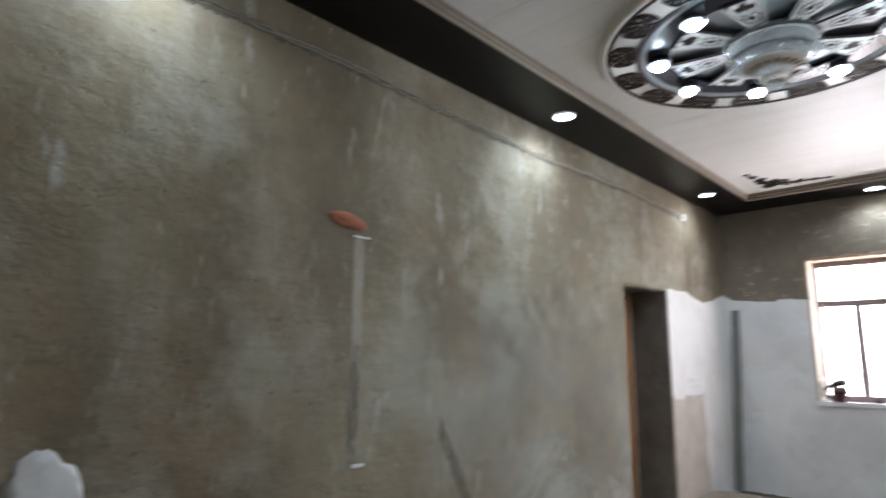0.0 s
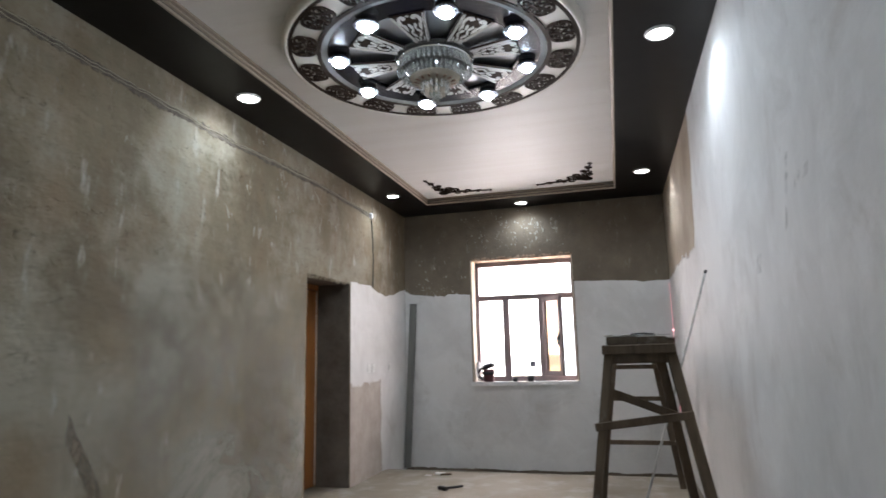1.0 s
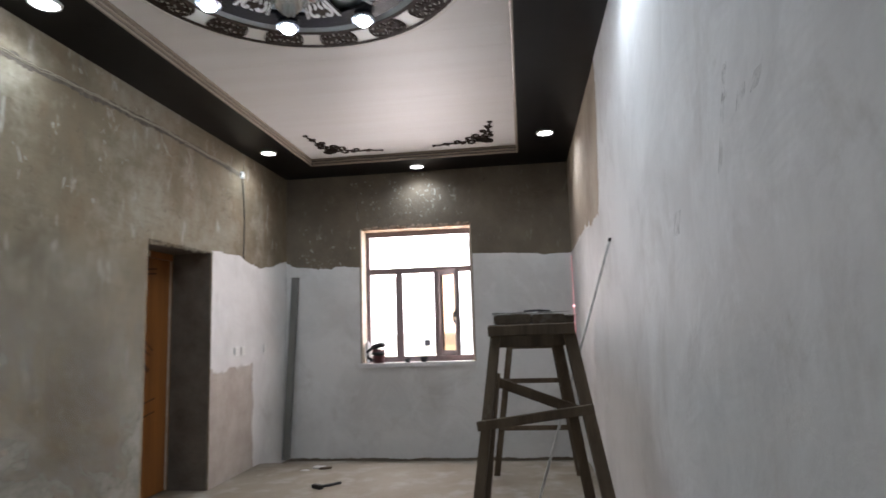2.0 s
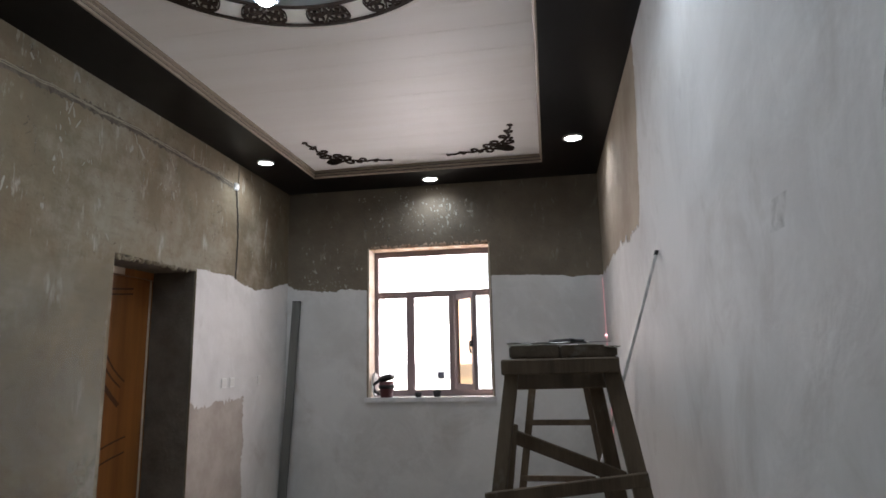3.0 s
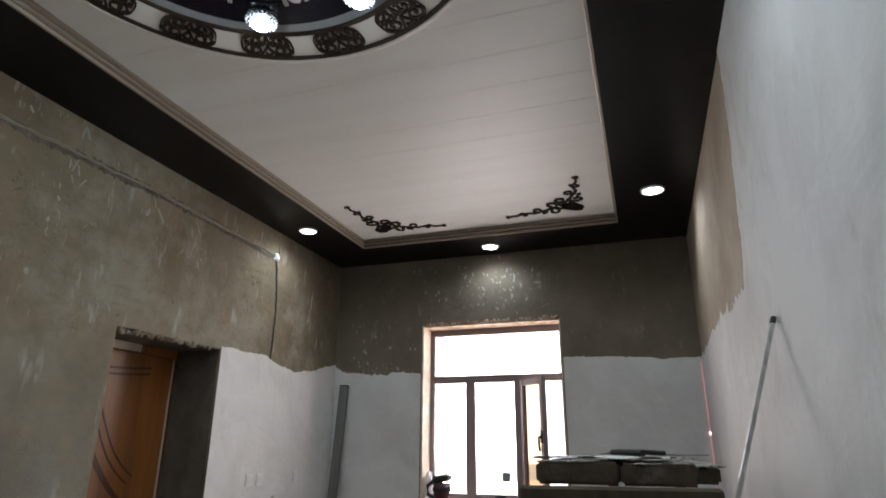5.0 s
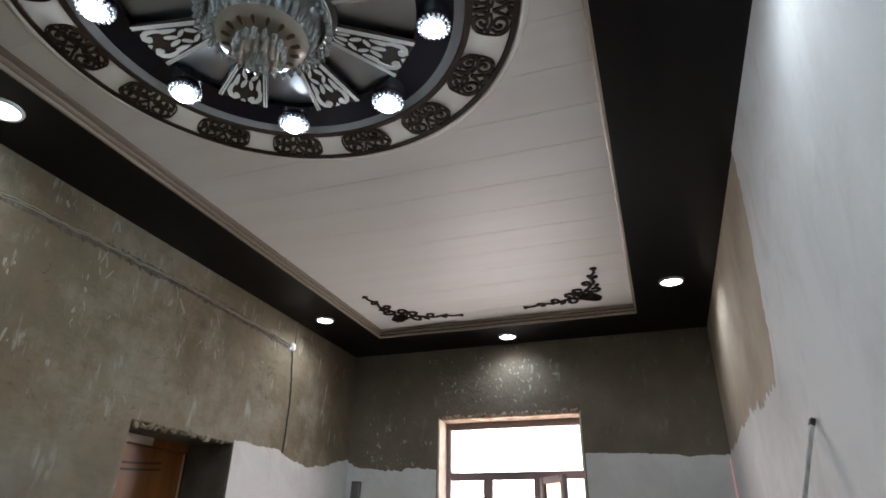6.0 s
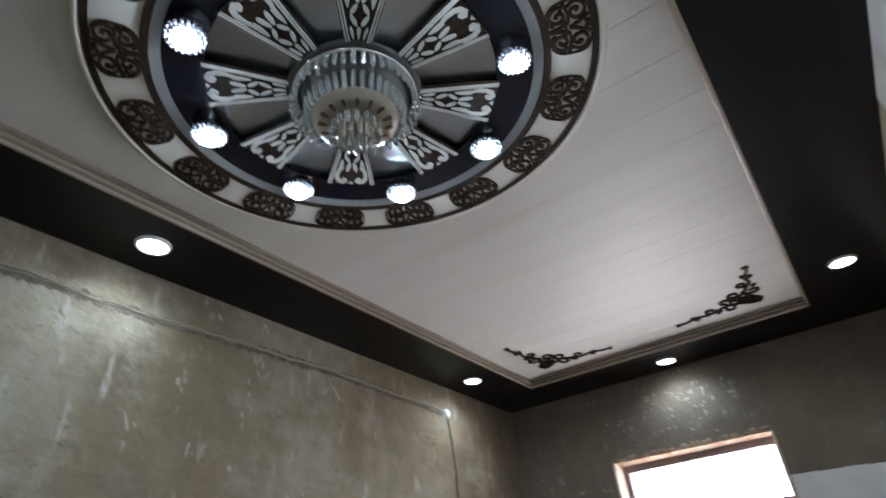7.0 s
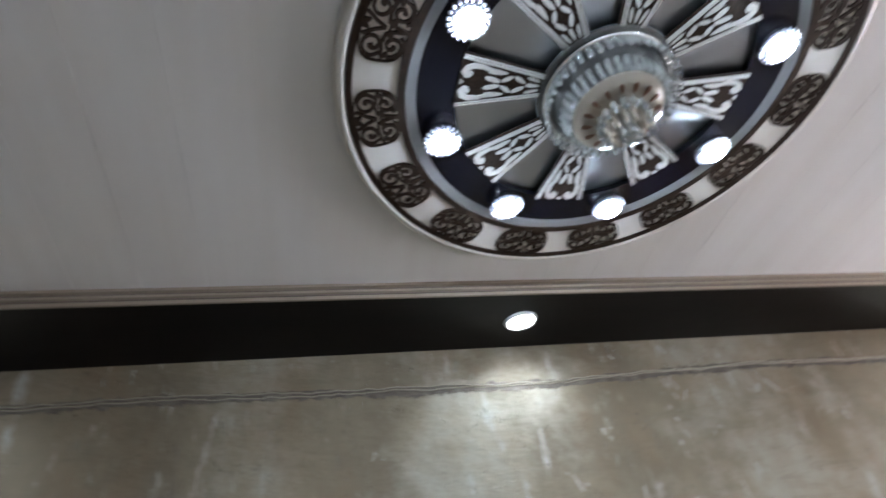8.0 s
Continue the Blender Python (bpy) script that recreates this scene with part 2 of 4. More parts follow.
finish(M_DOOR, c, [(noisy(M_DOOR, 60, 3, 0.5, (1, 1, 0.05)), 0.08, 0.001)])
M_GROOVE = material("dark_door_groove", (0.095, 0.034, 0.012), 0.5)
M_BRIGHT = material("scuffed_bright_aluminium", (0.55, 0.55, 0.55), 0.38, 0.7)
finish(M_BRIGHT, tint(M_BRIGHT, (0.25, 0.24, 0.23), noisy(M_BRIGHT, 26, 5, 0.65, (1, 1, 0.25), 0.45, 0.65), 0.7, (0.60, 0.595, 0.58)))
M_ALU = material("dull_aluminium", (0.3, 0.3, 0.3), 0.5, 0.35)
finish(M_ALU, tint(M_ALU, (0.13, 0.13, 0.12), noisy(M_ALU, 20, 4, 0.6, (1, 1, 0.1)), 0.6, (0.21, 0.205, 0.19)))
M_FRAME = material("mauve_brown_window_frame", (0.25, 0.19, 0.19), 0.4)
M_SILL = material("white_marble_sill", (0.72, 0.71, 0.72), 0.25)
finish(M_SILL, tint(M_SILL, (0.5, 0.5, 0.54), noisy(M_SILL, 9, 6, 0.7, (1, 1, 1), 0.5, 0.7), 0.6, (0.76, 0.75, 0.75)))
M_REVEAL = material("cream_window_reveal", (0.62, 0.53, 0.42), 0.8)
finish(M_REVEAL, tint(M_REVEAL, (0.45, 0.34, 0.24), noisy(M_REVEAL, 12, 5), 0.6, (0.68, 0.6, 0.5)), [(noisy(M_REVEAL, 20, 4), 0.3, 0.004)])
M_LINTEL = material("rough_lintel", (0.4, 0.27, 0.18), 0.9)
finish(M_LINTEL, tint(M_LINTEL, (0.55, 0.46, 0.36), noisy(M_LINTEL, 14, 5), 0.8, (0.34, 0.2, 0.12)), [(noisy(M_LINTEL, 18, 5), 0.6, 0.01)])
M_GLASS = material("window_glass", (1, 1, 1), 0.0, 0.0, Transmission_Weight=1.0, IOR=1.45)
M_TEA = material("amber_glass", (0.33, 0.235, 0.15), 0.25, 0.0, Transmission_Weight=0.9, IOR=1.2)
M_BRICK = material("red_brick", (0.30, 0.10, 0.05), 0.9)
finish(M_BRICK, tint(M_BRICK, (0.2, 0.06, 0.03), noisy(M_BRICK, 30, 4), 0.7, (0.34, 0.12, 0.06)), [(noisy(M_BRICK, 40, 4), 0.5, 0.004)])
M_CABLE = material("black_cable", (0.03, 0.026, 0.02), 0.7)
M_CABLE2 = material("cream_cable", (0.30, 0.26, 0.19), 0.55)
# mortar of the flat cable chases; the recess shade is in its dark colour
M_CHASE = material("shaded_chase_mortar", (0.045, 0.034, 0.023), 0.95)
finish(M_CHASE, tint(M_CHASE, (0.2, 0.17, 0.13), noisy(M_CHASE, 16, 6, 0.7), 0.8, (0.07, 0.055, 0.042)), [(noisy(M_CHASE, 40, 4), 0.6, 0.005)])
M_BLACK = material("black_plastic", (0.015, 0.015, 0.016), 0.5)
M_IRON = material("dark_iron", (0.05, 0.045, 0.04), 0.55, 0.6)
M_POT = material("dark_red_plastic", (0.10, 0.025, 0.03), 0.4)
M_PAPER = material("white_card", (0.7, 0.69, 0.66), 0.8)
M_FILM = material("clear_plastic_bag", (0.85, 0.85, 0.87), 0.25, 0.0, Transmission_Weight=0.4)

# ---- mesh helpers ----


def part(name, bm, mat, parent=None, label="", smooth=False):
    me = bpy.data.meshes.new(name)
    bmesh.ops.recalc_face_normals(bm, faces=bm.faces[:])
    bm.to_mesh(me)
    bm.free()
    me.materials.append(mat)
    if smooth:
        for p in me.polygons:
            p.use_smooth = True
    ob = new(name, me)
    if parent:
        ob.parent = parent
    if label:
        ob["label"] = label
    return ob


def thing(name, at, label, category, group="", turn=0):
    e = new(name)
    e.empty_display_size = 0.1
    e.matrix_world = pose(*at, 0, 0, turn)
    return tagged(e, label, category, group)


def box(bm, x0, y0, z0, x1, y1, z1, bevel=0.0):
    r = bmesh.ops.create_cube(bm, size=1)
    bmesh.ops.transform(bm, verts=r["verts"], matrix=Matrix.Translation(((x0 + x1) / 2, (y0 + y1) / 2, (z0 + z1) / 2)) @ Matrix.Diagonal((x1 - x0, y1 - y0, z1 - z0, 1)))
    if bevel:
        es = list({e for v in r["verts"] for e in v.link_edges})
        bmesh.ops.bevel(bm, geom=es, offset=bevel, segments=2, affect="EDGES")
    return bm


def beam(bm, a, b, w, d, bevel=0.004, side=(1, 0, 0)):
    """A squared timber from a to b: w across (towards side), d deep."""
    a, b = Vector(a), Vector(b)
    z = (b - a).normalized()
    x = (Vector(side) - z * z.dot(Vector(side))).normalized()
    y = z.cross(x)
    r = bmesh.ops.create_cube(bm, size=1)
    m = Matrix((x * w, y * d, z * (b - a).length)).transposed().to_4x4()
    m.translation = (a + b) / 2
    bmesh.ops.transform(bm, verts=r["verts"], matrix=m)
    if bevel:
        es = list({e for v in r["verts"] for e in v.link_edges})
        bmesh.ops.bevel(bm, geom=es, offset=bevel, segments=1, affect="EDGES")
    return bm


def tube(bm, pts, r, n=6):
    rings = []
    for i, p in enumerate(pts):
        p = Vector(p)
        t = (Vector(pts[min(i + 1, len(pts) - 1)]) - Vector(pts[max(i - 1, 0)])).normalized()
        u = t.orthogonal().normalized() if abs(t.z) > 0.9 else t.cross(Vector((0, 0, 1))).normalized()
        v = t.cross(u)
        rings.append([bm.verts.new(p + (u * math.cos(k * math.tau / n) + v * math.sin(k * math.tau / n)) * r) for k in range(n)])
    for a, b in zip(rings, rings[1:]):
        for k in range(n):
            bm.faces.new((a[k], a[(k + 1) % n], b[(k + 1) % n], b[k]))
    bm.faces.new(rings[0]), bm.faces.new(rings[-1])
    return bm


def lathe(bm, profile, n=48, centre=(0, 0)):
    """Turns (radius, height) points round the upright axis; the last joins the first when closed."""
    rings = [[bm.verts.new((centre[0] + r * math.cos(k * math.tau / n), centre[1] + r * math.sin(k * math.tau / n), z)) for k in range(n)] for r, z in profile]
    for a, b in zip(rings, rings[1:]):
        for k in range(n):
            bm.faces.new((a[k], a[(k + 1) % n], b[(k + 1) % n], b[k]))
    return bm


def ribbon(bm, pts, w, z0, z1, taper=None):
    """A flat band along 2D points, from height z1 (back) down to z0 (face)."""
    rows = []
    n = len(pts)
    for i, p in enumerate(pts):
        a, b = pts[max(i - 1, 0)], pts[min(i + 1, n - 1)]
        dx, dy = b[0] - a[0], b[1] - a[1]
        l = math.hypot(dx, dy) or 1
        h = w / 2 * (taper(i / (n - 1)) if taper else 1)
        ox, oy = -dy / l * h, dx / l * h
        rows.append([bm.verts.new(q) for q in ((p[0] + ox, p[1] + oy, z1), (p[0] + ox, p[1] + oy, z0), (p[0] - ox, p[1] - oy, z0), (p[0] - ox, p[1] - oy, z1))])
    for a, b in zip(rows, rows[1:]):
        for k in range(3):
            bm.faces.new((a[k], a[k + 1], b[k + 1], b[k]))
    bm.faces.new(rows[0]), bm.faces.new(rows[-1])
    return bm


def plate(bm, pts, z0, z1):
    """A flat piece with the outline pts."""
    lo = [bm.verts.new((x, y, z0)) for x, y in pts]
    hi = [bm.verts.new((x, y, z1)) for x, y in pts]
    bm.faces.new(lo), bm.faces.new(hi)
    for k in range(len(pts)):
        j = (k + 1) % len(pts)
        bm.faces.new((lo[k], lo[j], hi[j], hi[k]))
    return bm


def spiral(cx, cy, r0, r1, a0, a1, n=14):
    return [(cx + (r0 + (r1 - r0) * i / n) * math.cos(radians(a0 + (a1 - a0) * i / n)), cy + (r0 + (r1 - r0) * i / n) * math.sin(radians(a0 + (a1 - a0) * i / n))) for i in range(n + 1)]


def drop(x0, y0, x1, y1, w, n=12, fat=0.5):
    """A leaf or teardrop from one tip to the other."""
    dx, dy = x1 - x0, y1 - y0
    l = math.hypot(dx, dy)
    out = []
    for i in range(n):
        a = i / n * math.tau
        t = (1 - math.cos(a)) / 2
        s = math.sin(a) * w / 2 * (1 + fat * (t - 0.5) * 2)
        out.append((x0 + dx * t - dy / l * s, y0 + dy * t + dx / l * s))
    return out


def rag(u, amp, scale, seed=0.0):
    return amp * (noise.noise((u * scale, seed, 1.7)) + 0.5 * noise.noise((u * scale * 3.1, seed, 5.2)) + 0.7 * noise.noise((u * scale * 9.3, seed, 8.8)) + 0.5 * noise.noise((u * scale * 23.0, seed, 3.3)))


def sheet(name, spans, place, mat, parent, label=""):
    """A thin coat on a wall: spans of (u, low, high); place(u, v, out) gives the point, out metres off the wall."""
    bm = bmesh.new()
    cols = []
    for u, lo, hi in spans:
        n = 6
        cols.append([bm.verts.new(place(u, lo, 0.0))] + [bm.verts.new(place(u, lo + (hi - lo) * k / n, 0.004)) for k in range(n + 1)] + [bm.verts.new(place(u, hi, 0.0))])
    for a, b in zip(cols, cols[1:]):
        for k in range(len(a) - 1):
            bm.faces.new((a[k], a[k + 1], b[k + 1], b[k]))
    return part(name, bm, mat, parent, label)


def steps(a, b, d):
    n = max(2, int((b - a) / d))
    return [a + (b - a) * i / n for i in range(n + 1)]


def lerp(u, table):
    for (u0, v0), (u1, v1) in zip(table, table[1:]):
        if u <= u1:
            return v0 + (v1 - v0) * max(0, u - u0) / (u1 - u0)
    return table[-1][1]


# ---- structure ----
DY0, DY1, DTOP = 5.40, 6.315, 2.045    # door opening in the west wall
WX0, WX1, WZ0, WZ1 = 0.90, 2.187, 0.935, 2.47   # window opening
TH = 0.37

ground = tagged(part("ground", box(bmesh.new(), -30, -30, -0.5, 33, 60, -0.31), M_FLOOR), "dusty bare earth outside the house", "ground", kind="structure")
M_HAZE = glow("bright_daylight", (0.95, 0.97, 1.0), 4.0)
tagged(part("backdrop", box(bmesh.new(), -14, 22, -0.3, 17, 22.1, 12), M_HAZE), "overexposed white daylight outside the window", "backdrop", kind="structure")
def ground_z(x, y):
    """The unfinished floor: slightly uneven, and dug lower along the window wall."""
    t = min(1.0, max(0.0, (y - 7.25) / 0.7))
    return -0.13 * t * t * (3 - 2 * t) + 0.004 * noise.noise((x * 2.1, y * 2.1, 0.3)) * min(1.0, max(0.0, (y - 6.95) * 4))


bm = box(bmesh.new(), -TH, Y0 - TH, -0.32, WX + TH, WY + TH, -0.16)
nx, ny = 28, 76
grid = [[bm.verts.new((-TH + (WX + 2 * TH) * i / nx, Y0 - TH + (WY - Y0 + 2 * TH) * j / ny, ground_z(-TH + (WX + 2 * TH) * i / nx, Y0 - TH + (WY - Y0 + 2 * TH) * j / ny))) for i in range(nx + 1)] for j in range(ny + 1)]
for a, b in zip(grid, grid[1:]):
    for k in range(nx):
        bm.faces.new((a[k], a[k + 1], b[k + 1], b[k]))
rim = [r[0] for r in grid] + grid[-1][1:] + [r[-1] for r in reversed(grid[:-1])] + list(reversed(grid[0][1:-1]))
low = [bm.verts.new((v.co.x, v.co.y, -0.2)) for v in rim]
for k in range(len(rim)):
    j = (k + 1) % len(rim)
    bm.faces.new((rim[k], rim[j], low[j], low[k]))
floor = tagged(part("floor", bm, M_FLOOR), "dusty unfinished concrete floor with plaster dirt", "floor", kind="structure")
bm = bmesh.new()
box(bm, -TH, Y0, -0.25, 0, DY0, 3.3), box(bm, -TH, DY1, -0.25, 0, WY, 3.3), box(bm, -TH, DY0, DTOP, 0, DY1, 3.3)
wall_w = tagged(part("wall_west", bm, M_RENDER), "bare tan cement render wall with a cable chase", "wall", kind="structure")
bm = bmesh.new()
box(bm, 0, WY, -0.25, WX0, WY + TH, 3.3), box(bm, WX1, WY, -0.25, WX, WY + TH, 3.3), box(bm, WX0, WY, -0.25, WX1, WY + TH, WZ0 - 0.048), box(bm, WX0, WY, WZ1, WX1, WY + TH, 3.3)
wall_n = tagged(part("wall_north", bm, M_MUD), "brown mud-coated wall, white putty on its lower part", "wall", kind="structure")
wall_e = tagged(part("wall_east", box(bmesh.new(), WX, Y0, -0.25, WX + TH, WY, 3.3), M_TAN), "white puttied wall with one bare tan patch", "wall", kind="structure")
tagged(part("wall_south", box(bmesh.new(), -TH, Y0 - TH, 0, WX + TH, Y0, 3.3), M_RENDER), "bare tan cement render wall", "wall", kind="structure")

# putty coats
on_w = lambda u, v, o: (o, u, v)
on_n = lambda u, v, o: (u, WY - o, v)
on_e = lambda u, v, o: (WX - o, u, v)
top_w = [(6.3, 2.06), (6.45, 2.075), (6.85, 2.06), (7.1, 2.02), (7.3, 1.985), (7.55, 2.03), (7.8, 2.09), (8.0, 2.13)]
sheet("putty_coat", [(u, (1.0 + rag(u, 0.05, 4, 3)) if u < 7.15 else 1.0, lerp(u, top_w) + rag(u, 0.02, 5)) for u in steps(DY1 + 0.004, 7.14, 0.015) + steps(7.152, WY - 0.004, 0.015)], on_w, M_PUTTY, wall_w, "white putty with a ragged upper edge")
sheet("putty_coat", [(v, 7.13 + 0.05 * (1.0 - v) + rag(v, 0.028, 4, 6), WY - 0.004) for v in steps(-0.12, 1.0, 0.012)], lambda u, v, o: (o, v, u), M_PUTTY, wall_w, "white putty with a ragged side edge")
sheet("mortar_patch", [(u, 0.0, 1.1 + rag(u, 0.04, 4, 3)) for u in steps(DY1 + 0.004, 7.30, 0.03)], lambda u, v, o: (o * 0.5, u, v), M_PATCH, wall_w, "pinkish bare mortar patch")
top_n = [(0.0, 2.12), (0.12, 2.08), (0.35, 2.03), (0.55, 2.02), (0.62, 2.05), (0.9, 2.04), (2.18, 2.13), (2.9, 2.11), (3.0, 2.08), (3.3, 2.09)]
sheet("putty_coat", [(u, -0.10 + rag(u, 0.014, 4, 2), lerp(u, top_n) + rag(u, 0.022, 5, 9)) for u in steps(0.004, WX0 - 0.012, 0.012)], on_n, M_PUTTY, wall_n)
sheet("putty_coat", [(u, -0.10 + rag(u, 0.014, 4, 2), WZ0 - 0.046) for u in steps(WX0 - 0.012, WX1 + 0.012, 0.02)], on_n, M_PUTTY, wall_n)
sheet("putty_coat", [(u, -0.10 + rag(u, 0.014, 4, 2), lerp(u, top_n) + rag(u, 0.012, 5, 9)) for u in steps(WX1 + 0.012, WX - 0.004, 0.012)], on_n, M_PUTTY, wall_n)
edge_e = [(2.06, 5.60), (2.2, 5.53), (2.6, 5.42), (2.9, 5.36), (3.05, 5.33), (3.2, 5.36)]
sheet("putty_coat", [(u, -0.12, 2.06 + (rag(u, 0.045, 5, 2) + 0.015 + 0.03 * min(1, u - 5.56) if u > 5.56 else 0.0)) for u in steps(Y0, WY - 0.004, 0.02)], on_e, M_PUTTY, wall_e)
sheet("putty_coat", [(v, Y0, lerp(v, edge_e) + rag(v, 0.03, 6, 4)) for v in steps(2.06, SOF, 0.02)], lambda u, v, o: (WX - o, v, u), M_PUTTY, wall_e)

# ceiling: dark border, cornice, raised field of narrow boards
bm = bmesh.new()
for a, b in (((-0.02, Y0), (TX0, WY + 0.02)), ((TX1, Y0), (WX + 0.02, WY + 0.02)), ((TX0, TY1), (TX1, WY + 0.02)), ((TX0, Y0), (TX1, TY0))):
    box(bm, a[0], a[1], SOF, b[0], b[1], SOF + 0.2)
tagged(part("ceiling", bm, M_DARK), "dark glossy brown ceiling border", "ceiling", kind="structure")
bm = bmesh.new()
y = TY0
while y < TY1 - 0.01:
    y1 = min(y + 0.265, TY1)
    box(bm, TX0, y + 0.0006, CEIL, TX1, y1 - 0.0006, CEIL + 0.02, 0.001)
    y = y1
box(bm, TX0, TY0, CEIL + 0.004, TX1, TY1, CEIL + 0.05)
tagged(part("ceiling", bm, M_CEIL), "cream ceiling of narrow satin boards", "ceiling", kind="structure")
tagged(part("roof_slab", box(bmesh.new(), -TH, Y0 - TH, 3.33, WX + TH, WY + TH, 3.5), M_RENDER), "plain concrete slab above the ceiling", "slab", kind="structure")


def cornice(x0, y0, x1, y1):
    """A stepped strip round the raised field: three pale fillets with brown grooves between."""
    prof = [(0.000, SOF - 0.004), (0.012, SOF - 0.004), (0.012, SOF + 0.014), (0.004, SOF + 0.018), (0.004, SOF + 0.026), (0.016, SOF + 0.03), (0.016, SOF + 0.044), (0.006, SOF + 0.048), (0.006, SOF + 0.055), (0.022, SOF + 0.06), (0.022, CEIL)]
    root = tagged(new("cornice"), "taupe stepped cornice strip with dark grooves", "cornice", kind="structure")
    a, b = Vector((x0, y0, 0)), Vector((x1, y1, 0))
    t = (b - a).normalized()
    n = Vector((-t.y, t.x, 0))
    for k, (p, q) in enumerate(zip(prof, prof[1:])):
        bm = bmesh.new()
        va = [bm.verts.new(a + n * p[0] + t * p[0] + Vector((0, 0, p[1]))), bm.verts.new(a + n * q[0] + t * q[0] + Vector((0, 0, q[1]))),
              bm.verts.new(b + n * q[0] - t * q[0] + Vector((0, 0, q[1]))), bm.verts.new(b + n * p[0] - t * p[0] + Vector((0, 0, p[1])))]
        bm.faces.new(va)
        part("groove" if k in (3, 7) else "fillet", bm, M_MOLD2 if k in (3, 7) else M_MOLD, root)


cornice(TX1, TY1, TX0, TY1), cornice(TX0, TY1, TX0, TY0), cornice(TX0, TY0, TX1, TY0), cornice(TX1, TY0, TX1, TY1)

# ---- ceiling lights ----
def downlight():
    d = thing("downlight", (0, 0, SOF), "round recessed downlight, lit, with a white rim", "downlight", "ceiling downlights")
    part("rim", lathe(bmesh.new(), [(0.056, -0.006), (0.060, -0.012), (0.066, -0.010), (0.071, 0.0), (0.056, 0.002), (0.056, -0.006)], 32), M_WHITE, d, "white rim", True)
    part("lit_disc", lathe(bmesh.new(), [(0.0005, -0.010), (0.035, -0.0105), (0.057, -0.007), (0.057, 0.0)], 28), M_LED, d, "glowing diffuser")
    return d


one = downlight()
one.matrix_basis = pose(*SPOTS[0], SOF) @ Matrix.Scale(1.1, 4)
for sx, sy in SPOTS[1:]:
    copy_thing(one, pose(sx, sy, SOF) @ Matrix.Scale(1.1, 4))

# ---- ceiling rose ----
rose = thing("ceiling_rose", (*MC, CEIL), "round ceiling rose with brown scroll panels and mirrored middle", "ceiling rose")
D = ROSE - CEIL
part("outer_lip", lathe(bmesh.new(), [(0.945, 0), (0.945, D + 0.02), (0.938, D), (0.915, D - 0.006), (0.905, D + 0.004), (0.905, 0)], 96), M_CREAM, rose, "cream outer lip", True)
part("outer_band", lathe(bmesh.new(), [(0.910, D + 0.02), (0.907, D - 0.005), (0.886, D - 0.005), (0.883, D + 0.02)], 96), M_SCROLL, rose, "dark brown outer band")
part("ring_board", lathe(bmesh.new(), [(0.9, 0), (0.9, D + 0.002), (0.70, D + 0.002), (0.70, 0)], 96), M_CREAM, rose, "cream ring board")
part("inner_band", lathe(bmesh.new(), [(0.738, D + 0.02), (0.736, D - 0.006), (0.711, D - 0.006), (0.709, D + 0.02)], 96), M_SCROLL, rose, "dark brown inner band")
part("silver_band", lathe(bmesh.new(), [(0.712, D + 0.01), (0.708, D - 0.003), (0.672, D + 0.006), (0.668, D + 0.03)], 96), M_SILVER, rose, "pale grey sloped band")
part("night_band", lathe(bmesh.new(), [(0.672, 0), (0.672, D + 0.008), (0.535, D + 0.008), (0.535, 0)], 96), M_NIGHT, rose, "glossy midnight blue band")
part("mirror_disc", lathe(bmesh.new(), [(0.54, D + 0.034), (0.001, D + 0.034)], 96), M_MIRROR, rose, "grey mirror disc")


def scroll_panel():
    """One pierced scroll panel, its middle at radius 0.81 on the x axis; u runs along the ring."""
    bm = bmesh.new()
    z0, z1 = D - 0.007, D + 0.003

    def at(pts):
        return [((0.81 + v * 1.1) * math.cos(u * 1.16 / 0.81), (0.81 + v * 1.1) * math.sin(u * 1.16 / 0.81)) for u, v in pts]
    hull = []
    for k in range(41):
        a = k / 40 * math.tau
        c, s = math.cos(a), math.sin(a)
        hull.append((0.098 * math.copysign(abs(c) ** 0.62, c), 0.068 * math.copysign(abs(s) ** 0.62, s)))
    ribbon(bm, at(hull), 0.0055, z0, z1)
    for sx in (-1, 1):
        for pts, w in ((spiral(0.052 * sx, 0.026, 0.034, 0.008, 90 - 90 * sx, 90 - 90 * sx + 430 * sx, 20), 0.010),
                       (spiral(0.050 * sx, -0.030, 0.031, 0.007, 90 - 110 * sx, 90 - 110 * sx - 410 * sx, 20), 0.010),
                       ([(0.0, -0.066), (0.006 * sx, -0.03), (0.018 * sx, -0.004), (0.045 * sx, 0.002), (0.09 * sx, -0.006)], 0.011),
                       ([(0.0, 0.0), (0.012 * sx, 0.03), (0.03 * sx, 0.062)], 0.010),
                       ([(0.07 * sx, -0.005), (0.084 * sx, 0.02), (0.094 * sx, 0.04)], 0.009),
                       ([(0.02 * sx, -0.05), (0.03 * sx, -0.062), (0.06 * sx, -0.066)], 0.011),
                       ([(0.086 * sx, -0.02), (0.08 * sx, -0.045), (0.07 * sx, -0.062)], 0.009)):
            ribbon(bm, at(pts), w, z0, z1)
        for d in (drop(0.052 * sx, 0.024, 0.066 * sx, 0.034, 0.016), drop(0.0, -0.01, 0.03 * sx, -0.022, 0.016), drop(0.088 * sx, -0.01, 0.07 * sx, -0.022, 0.012),
                  drop(0.012 * sx, 0.045, 0.002 * sx, 0.066, 0.014), drop(0.048 * sx, -0.03, 0.058 * sx, -0.04, 0.016)):
            plate(bm, at(d), z0, z1)
    return bm


panel = part("scroll_panel", scroll_panel(), M_SCROLL, rose, "dark brown pierced scroll panel")
